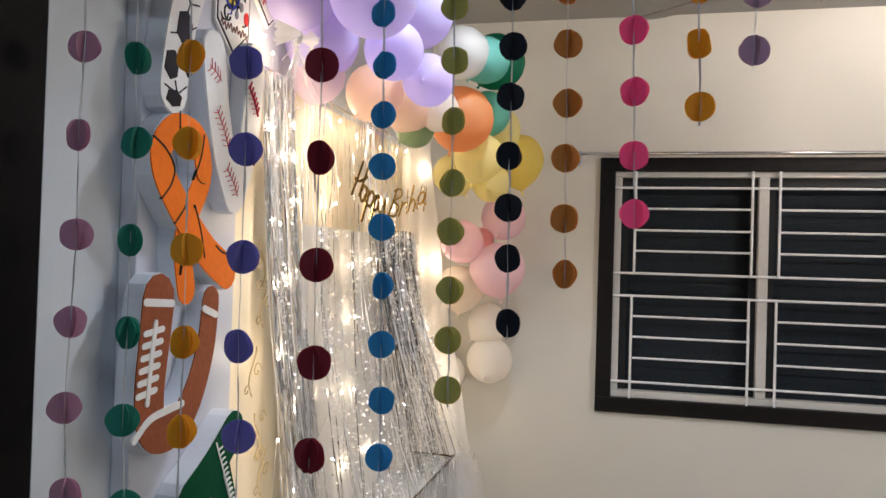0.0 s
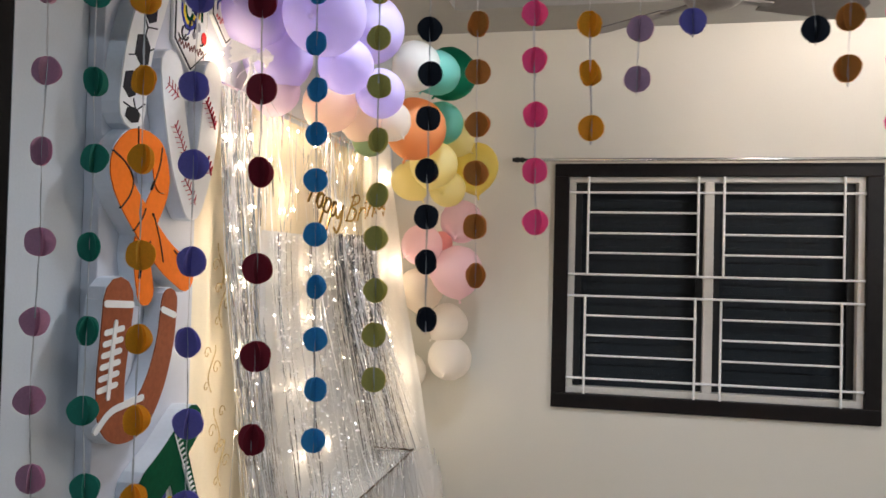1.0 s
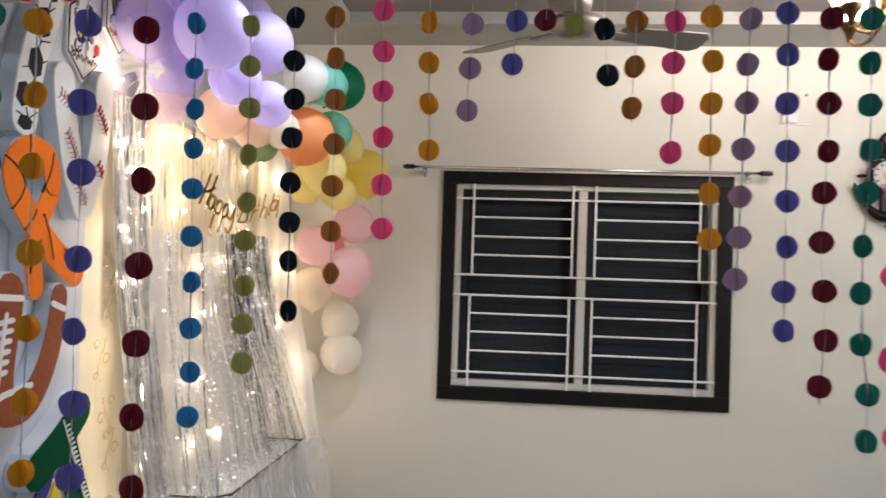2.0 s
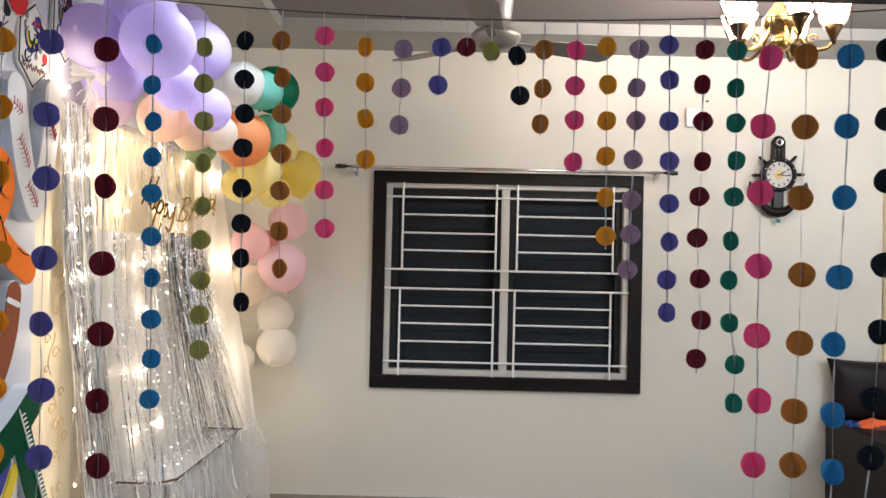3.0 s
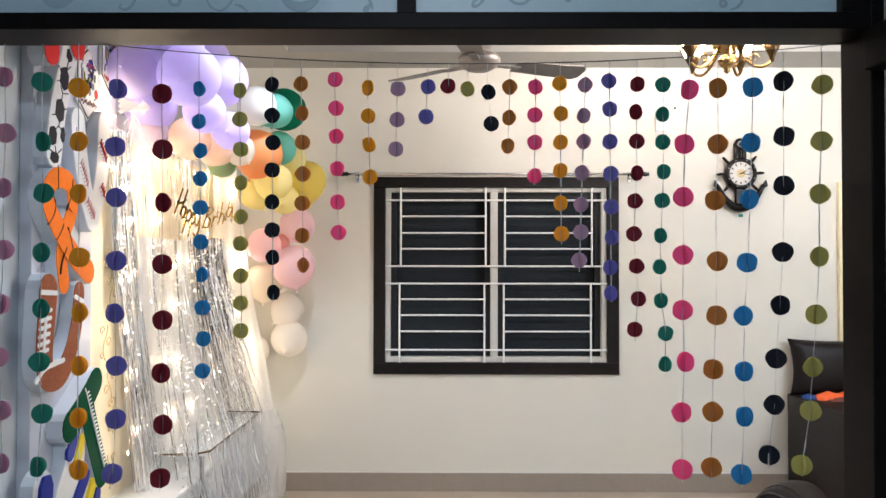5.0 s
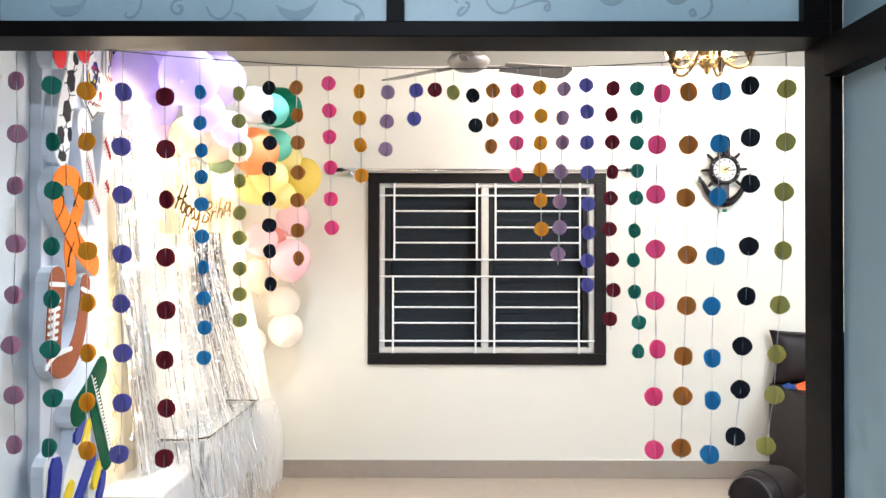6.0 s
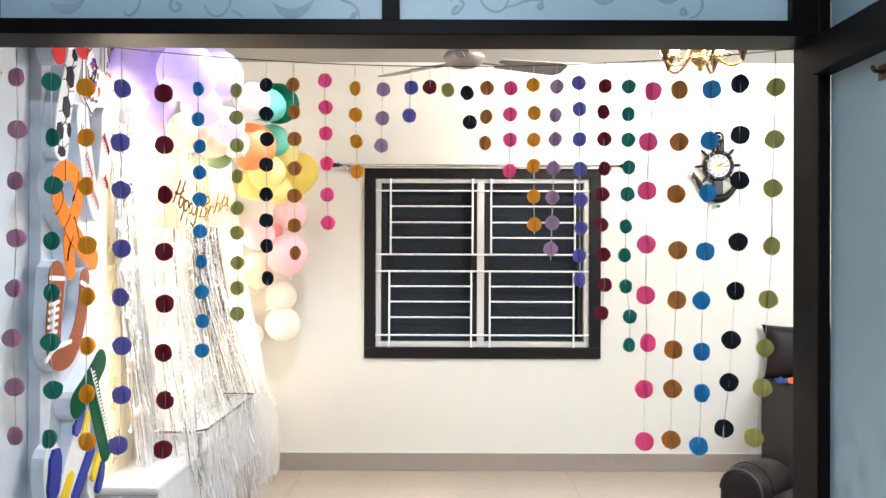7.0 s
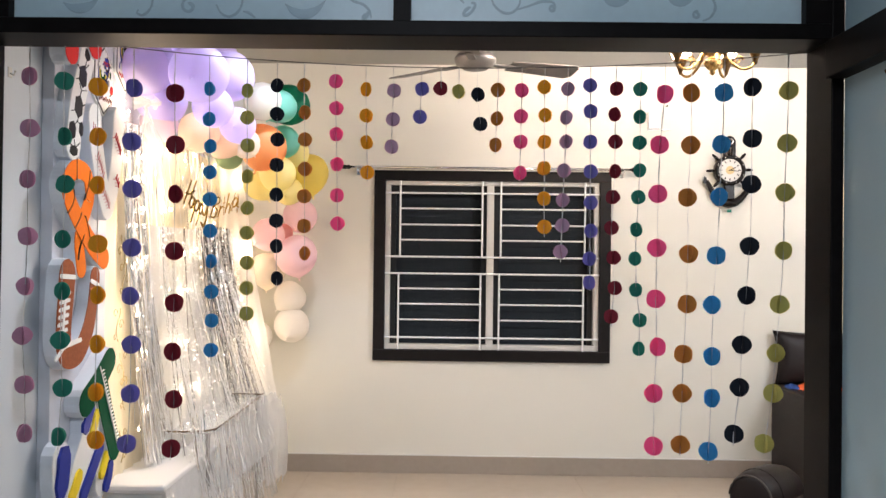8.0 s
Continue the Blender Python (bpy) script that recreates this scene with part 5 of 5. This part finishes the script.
def heap(cx, cy, z, sx, sy, h, seed):
    """A crumpled piece of cloth lying in folds."""
    bm = bmesh.new()
    n = 16
    g = [[None] * (n + 1) for _ in range(n + 1)]
    for i in range(n + 1):
        for j in range(n + 1):
            u, v = 2 * i / n - 1, 2 * j / n - 1
            e = max(0, 1 - max(abs(u), abs(v)) ** 3)
            hh = h * e * (0.7 + 0.8 * noise.noise((u * 2.2 + seed, v * 2.2, seed)))
            g[i][j] = bm.verts.new((cx + sx * u * (1 + 0.12 * noise.noise((u * 3, v * 3, seed + 5))), cy + sy * v, z + max(0.001, hh)))
    for i in range(n):
        for j in range(n):
            bm.faces.new((g[i][j], g[i + 1][j], g[i + 1][j + 1], g[i][j + 1]))
    return bm


solid("towel", heap(2.125, 3.74, 0.654, 0.15, 0.07, 0.05, 3), ORANGECLOTH, "crumpled orange towel on the sofa arm", "towel", smooth=True)
solid("cloth", heap(2.12, 3.665, 0.654, 0.10, 0.035, 0.022, 12), MAROONCLOTH, "crumpled maroon cloth under the orange towel", "cloth", smooth=True)
solid("cloth", heap(1.955, 3.76, 0.654, 0.04, 0.05, 0.03, 8), BLUECLOTH, "crumpled blue cloth on the sofa arm", "cloth", smooth=True)

chair = thing("armchair", (1.13, 2.28, 0), "dark brown leather recliner with rolled arms", "armchair")
# rolled arm: rounded front, running back along y
for ax in (1.13, 1.75):
    prof = [(ax + 0.12 * math.cos(t), 0.330 + 0.122 * math.sin(t)) for t in [math.pi * k / 10 for k in range(11)]]
    bm = bmesh.new()
    ring = prof + [(ax - 0.12, 0.06), (ax + 0.12, 0.06)]
    secs = []
    for y, s in ((2.26, 0.80), (2.275, 0.92), (2.31, 1.0), (2.42, 1.03), (2.52, 1.0), (2.60, 0.9), (2.65, 0.76), (2.68, 0.55)):
        secs.append([bm.verts.new((ax + (px - ax) * s, y, 0.27 + (pz - 0.27) * s)) for px, pz in ring])
    for p, q in zip(secs, secs[1:]):
        for k in range(len(ring)):
            bm.faces.new((p[k], p[(k + 1) % len(ring)], q[(k + 1) % len(ring)], q[k]))
    bm.faces.new(secs[0])
    bm.faces.new(secs[-1][::-1])
    bmesh.ops.recalc_face_normals(bm, faces=bm.faces)
    part("arm", bm, LEATHER, chair, smooth=True)
    part("welt", pipe([(ax + 0.109 * math.cos(t), 2.268, 0.27 + 0.91 * (0.060 + 0.122 * math.sin(t))) for t in [math.pi * k / 14 for k in range(15)]], 0.005, 6), WELT, chair, "stitched welt", smooth=True)
    part("welt", pipe([(ax + 0.123 * math.cos(t), 2.355, 0.27 + 1.015 * (0.060 + 0.122 * math.sin(t))) for t in [math.pi * k / 14 for k in range(15)]], 0.003, 6), LEATHER, chair, "stitched crease", smooth=True)
part("seat", soft((1.25, 2.30, 0.10), (1.63, 2.70, 0.34), 0.05, 0.01), LEATHER, chair, smooth=True)
part("base", soft((1.04, 2.30, 0.0), (1.84, 2.66, 0.10), 0.02), LEATHER, chair, smooth=True)
chair.rotation_euler = (0, 0, radians(-48))
chair.location = (1.20, 2.46, 0)

# ---- paper garlands in the opening ----
BIG, SMALL = 0.0295, 0.0228


def sag(x):
    return 2.088 + 0.055 * ((x + 0.25) / 1.05) ** 2


wire = solid("hanging_wire", pipe([(x, 1.10, sag(x) if x < 0.95 else 2.147) for x in [-1.725 + 0.0515 * k for k in range(51)]], 0.0016, 6), WIRE, "thin dark wire strung across the opening", "wire")


def paper_round(r, seed):
    """Several card circles sewn on one middle line and fanned apart."""
    rnd = random.Random(seed)
    bm = bmesh.new()
    low, high = bm.verts.new((0, 0, -r)), bm.verts.new((0, 0, r))
    for a in (-rnd.uniform(3, 9), 180 + rnd.uniform(3, 9), rnd.uniform(4, 14), 180 - rnd.uniform(6, 26), rnd.uniform(-90, -60), rnd.uniform(70, 110)):
        d = Vector((math.cos(radians(a)), math.sin(radians(a)), 0))
        nrm = Vector((-d.y, d.x, 0)) * 0.0005
        ph, wob = rnd.uniform(0, 6), rnd.uniform(0.01, 0.045)
        pts = [(d * r * math.cos(t) + Vector((0, 0, r * math.sin(t)))) * (1 + wob * math.sin(4 * t + ph) * math.cos(t) + rnd.uniform(-0.008, 0.006)) for t in [-math.pi / 2 + math.pi * k / 14 for k in range(1, 14)]]
        f = [low] + [bm.verts.new(p + nrm) for p in pts] + [high]
        b = [low] + [bm.verts.new(p - nrm) for p in pts] + [high]
        bm.faces.new(f)
        bm.faces.new(b[::-1])
        for k in range(14):
            bm.faces.new(list(dict.fromkeys((f[k + 1], f[k], b[k], b[k + 1]))))
    return bm


ROUNDS = {}
WORDS = {"mauve": "dusty mauve", "teal": "teal green", "gold": "mustard gold", "violet": "violet blue", "maroon": "dark maroon", "blue": "sky blue", "olive": "olive green", "navy": "navy black", "brown": "caramel brown", "pink": "hot pink", "lilac": "soft lilac", "amber": "amber yellow"}
COUNT = [0]


def tape(line, half, rnd):
    """A narrow flat satin ribbon that turns on itself as it hangs."""
    bm = bmesh.new()
    pts = []
    for a, b in zip(line, line[1:]):
        a, b = Vector(a), Vector(b)
        n = max(1, int((a - b).length / 0.02))
        pts += [a.lerp(b, k / n) for k in range(n)]
    pts.append(Vector(line[-1]))
    ang, prev = rnd.uniform(0, 3), None
    for q in pts:
        ang += rnd.uniform(-0.35, 0.55)
        d = Vector((math.cos(ang), math.sin(ang), 0))
        e = Vector((-d.y, d.x, 0)) * 0.0004
        q = q + Vector((rnd.uniform(-0.0007, 0.0007), 0, 0))
        w = half * (0.75 + 0.6 * max(0.0, math.sin(0.37 * len(bm.verts) + ang)))
        ring = [bm.verts.new(q + d * w * s + e * r) for s, r in ((1, 1), (-1, 1), (-1, -1), (1, -1))]
        if prev:
            for k in range(4):
                bm.faces.new((prev[k], prev[(k + 1) % 4], ring[(k + 1) % 4], ring[k]))
        prev = ring
    return bm


def garland(colour, r, x, y, z, drift, gaps):
    """One hanging thread of paper rounds: first round at (x, y, z), then down by the gaps and aside by the drift, in millimetres."""
    COUNT[0] += 1
    rnd = random.Random(COUNT[0])
    heights = [z]
    for g in gaps:
        heights.append(heights[-1] - g / 1000)
    size = "large" if r == BIG else "small"
    ob = thing("paper_garland", (x, y, sag(x)), f"hanging thread of {len(heights)} {size} {WORDS[colour]} paper rounds", "garland", "garlands in the opening")
    aside = [0.0] + ([d / 1000 for d in drift] if isinstance(drift, tuple) else [drift * (z - h) for h in heights[1:]])
    line = [(x, y, sag(x))] + [(x + a, y, h) for a, h in zip(aside, heights)]
    line.append((x + aside[-1], y, heights[-1] - r - rnd.uniform(0.001, 0.012)))
    part("thread", tape(line, 0.0017, rnd), THREAD, ob)
    for a, h in zip(aside, heights):
        key = (colour, r, rnd.randrange(4))
        if key not in ROUNDS:
            ROUNDS[key] = mesh_of("paper_round", paper_round(r, len(colour) + key[2] * 7), PAPER_MAT[colour])
        d = new("paper_round", ROUNDS[key])
        d.parent = ob
        d.matrix_basis = pose(a + rnd.uniform(-0.002, 0.002), 0, h - sag(x), rnd.uniform(-4, 4), rnd.uniform(-5, 5), rnd.choice((0, 180)) + rnd.uniform(-42, 42))


garland("mauve", BIG, -1.632, 1.10, 2.049, (5, -2, 2, -4, -10, 0, 3), (167, 163, 183, 160, 158, 156, 155))
garland("teal", BIG, -1.520, 1.10, 2.035, (0, 6, 3, 2, 1, 9, -2), (178, 153, 176, 166, 157, 152, 156))
garland("gold", BIG, -1.412, 1.10, 2.017, (2, 4, 6, 9, 7, 6, 12), (160, 155, 188, 163, 157, 153, 152))
garland("violet", BIG, -1.297, 1.10, 2.014, (-3, 1, 0, -1, 4, 5, -3), (172, 151, 187, 155, 155, 156, 160))
garland("maroon", BIG, -1.165, 1.10, 1.999, (5, 5, 6, 7, 5, 12, 4), (165, 158, 182, 165, 156, 151, 157))
garland("blue", SMALL, -1.054, 1.10, 2.014, 0.022, (97, 87, 83, 86, 101, 97, 97, 92, 94))
garland("olive", SMALL, -0.932, 1.10, 2.009, 0.012, (86, 89, 99, 101, 79, 95, 81, 81))
garland("navy", SMALL, -0.836, 1.10, 2.027, 0.008, (92, 81, 81, 95, 83, 81, 103))
garland("brown", SMALL, -0.750, 1.10, 2.028, 0.016, (87, 86, 94, 87, 95, 87))
garland("pink", SMALL, -0.651, 1.10, 2.042, 0.030, (86, 83, 96, 99, 90))
garland("gold", SMALL, -0.553, 1.10, 2.017, 0.030, (84, 85, 96))
garland("lilac", SMALL, -0.465, 1.10, 2.014, -0.028, (92, 87))
garland("violet", SMALL, -0.375, 1.10, 2.020, -0.056, (89,))
garland("maroon", SMALL, -0.314, 1.10, 2.022, 0.000, ())
garland("olive", SMALL, -0.256, 1.10, 2.013, 0.000, ())
garland("navy", SMALL, -0.198, 1.10, 2.004, 0.117, (94,))
garland("brown", SMALL, -0.132, 1.10, 2.019, -0.034, (91, 84))
garland("pink", SMALL, -0.056, 1.10, 2.019, -0.017, (83, 81, 99))
garland("amber", SMALL, 0.016, 1.10, 2.030, 0.007, (90, 85, 83, 97, 90))
garland("lilac", SMALL, 0.090, 1.10, 2.025, -0.034, (91, 77, 92, 94, 81, 83))
garland("violet", SMALL, 0.162, 1.10, 2.037, 0.006, (83, 97, 94, 99, 90, 88, 76))
garland("maroon", SMALL, 0.243, 1.10, 2.027, (-2, -2, -2, -6, -11, -5, 1, -7), (82, 87, 94, 82, 97, 95, 96, 90))
garland("teal", SMALL, 0.321, 1.10, 2.026, (-1, -1, -1, -3, -10, -11, -9, 4, 2), (88, 82, 88, 85, 103, 92, 99, 96, 90))
garland("pink", BIG, 0.398, 1.10, 2.011, (-15, -19, -21, -23, -19, -26, -27), (161, 156, 171, 162, 151, 148, 166))
garland("brown", BIG, 0.481, 1.10, 2.016, (0, -8, -6, -9, -17, -21, -26), (166, 166, 179, 159, 158, 124, 162))
garland("blue", BIG, 0.585, 1.10, 2.018, (-6, -11, -19, -30, -32, -32, -40), (164, 167, 186, 156, 163, 132, 168))
garland("navy", BIG, 0.674, 1.10, 2.036, (-1, 0, -4, -15, -26, -32, -51), (163, 145, 196, 156, 156, 135, 147))
garland("olive", BIG, 0.787, 1.10, 2.026, (-3, -10, -11, -20, -33, -42, -66), (167, 156, 184, 170, 154, 127, 159))

# ---- floor tiles ----
tile_mesh = mesh_of("tile", boxes(((-0.2995, -0.2995, -0.012), (0.2995, 0.2995, 0.0)), bevel=0.0006), TILE)
for i in range(9):
    for j in range(5):
        x, y = LEFT + 0.2 + 0.6 * i, FAR - 0.3 - 0.6 * j
        if x < RIGHT + 0.3 and y > 0.9:
            t = new("tile", tile_mesh)
            t.location = (x, y, 0)
            t.parent = floor
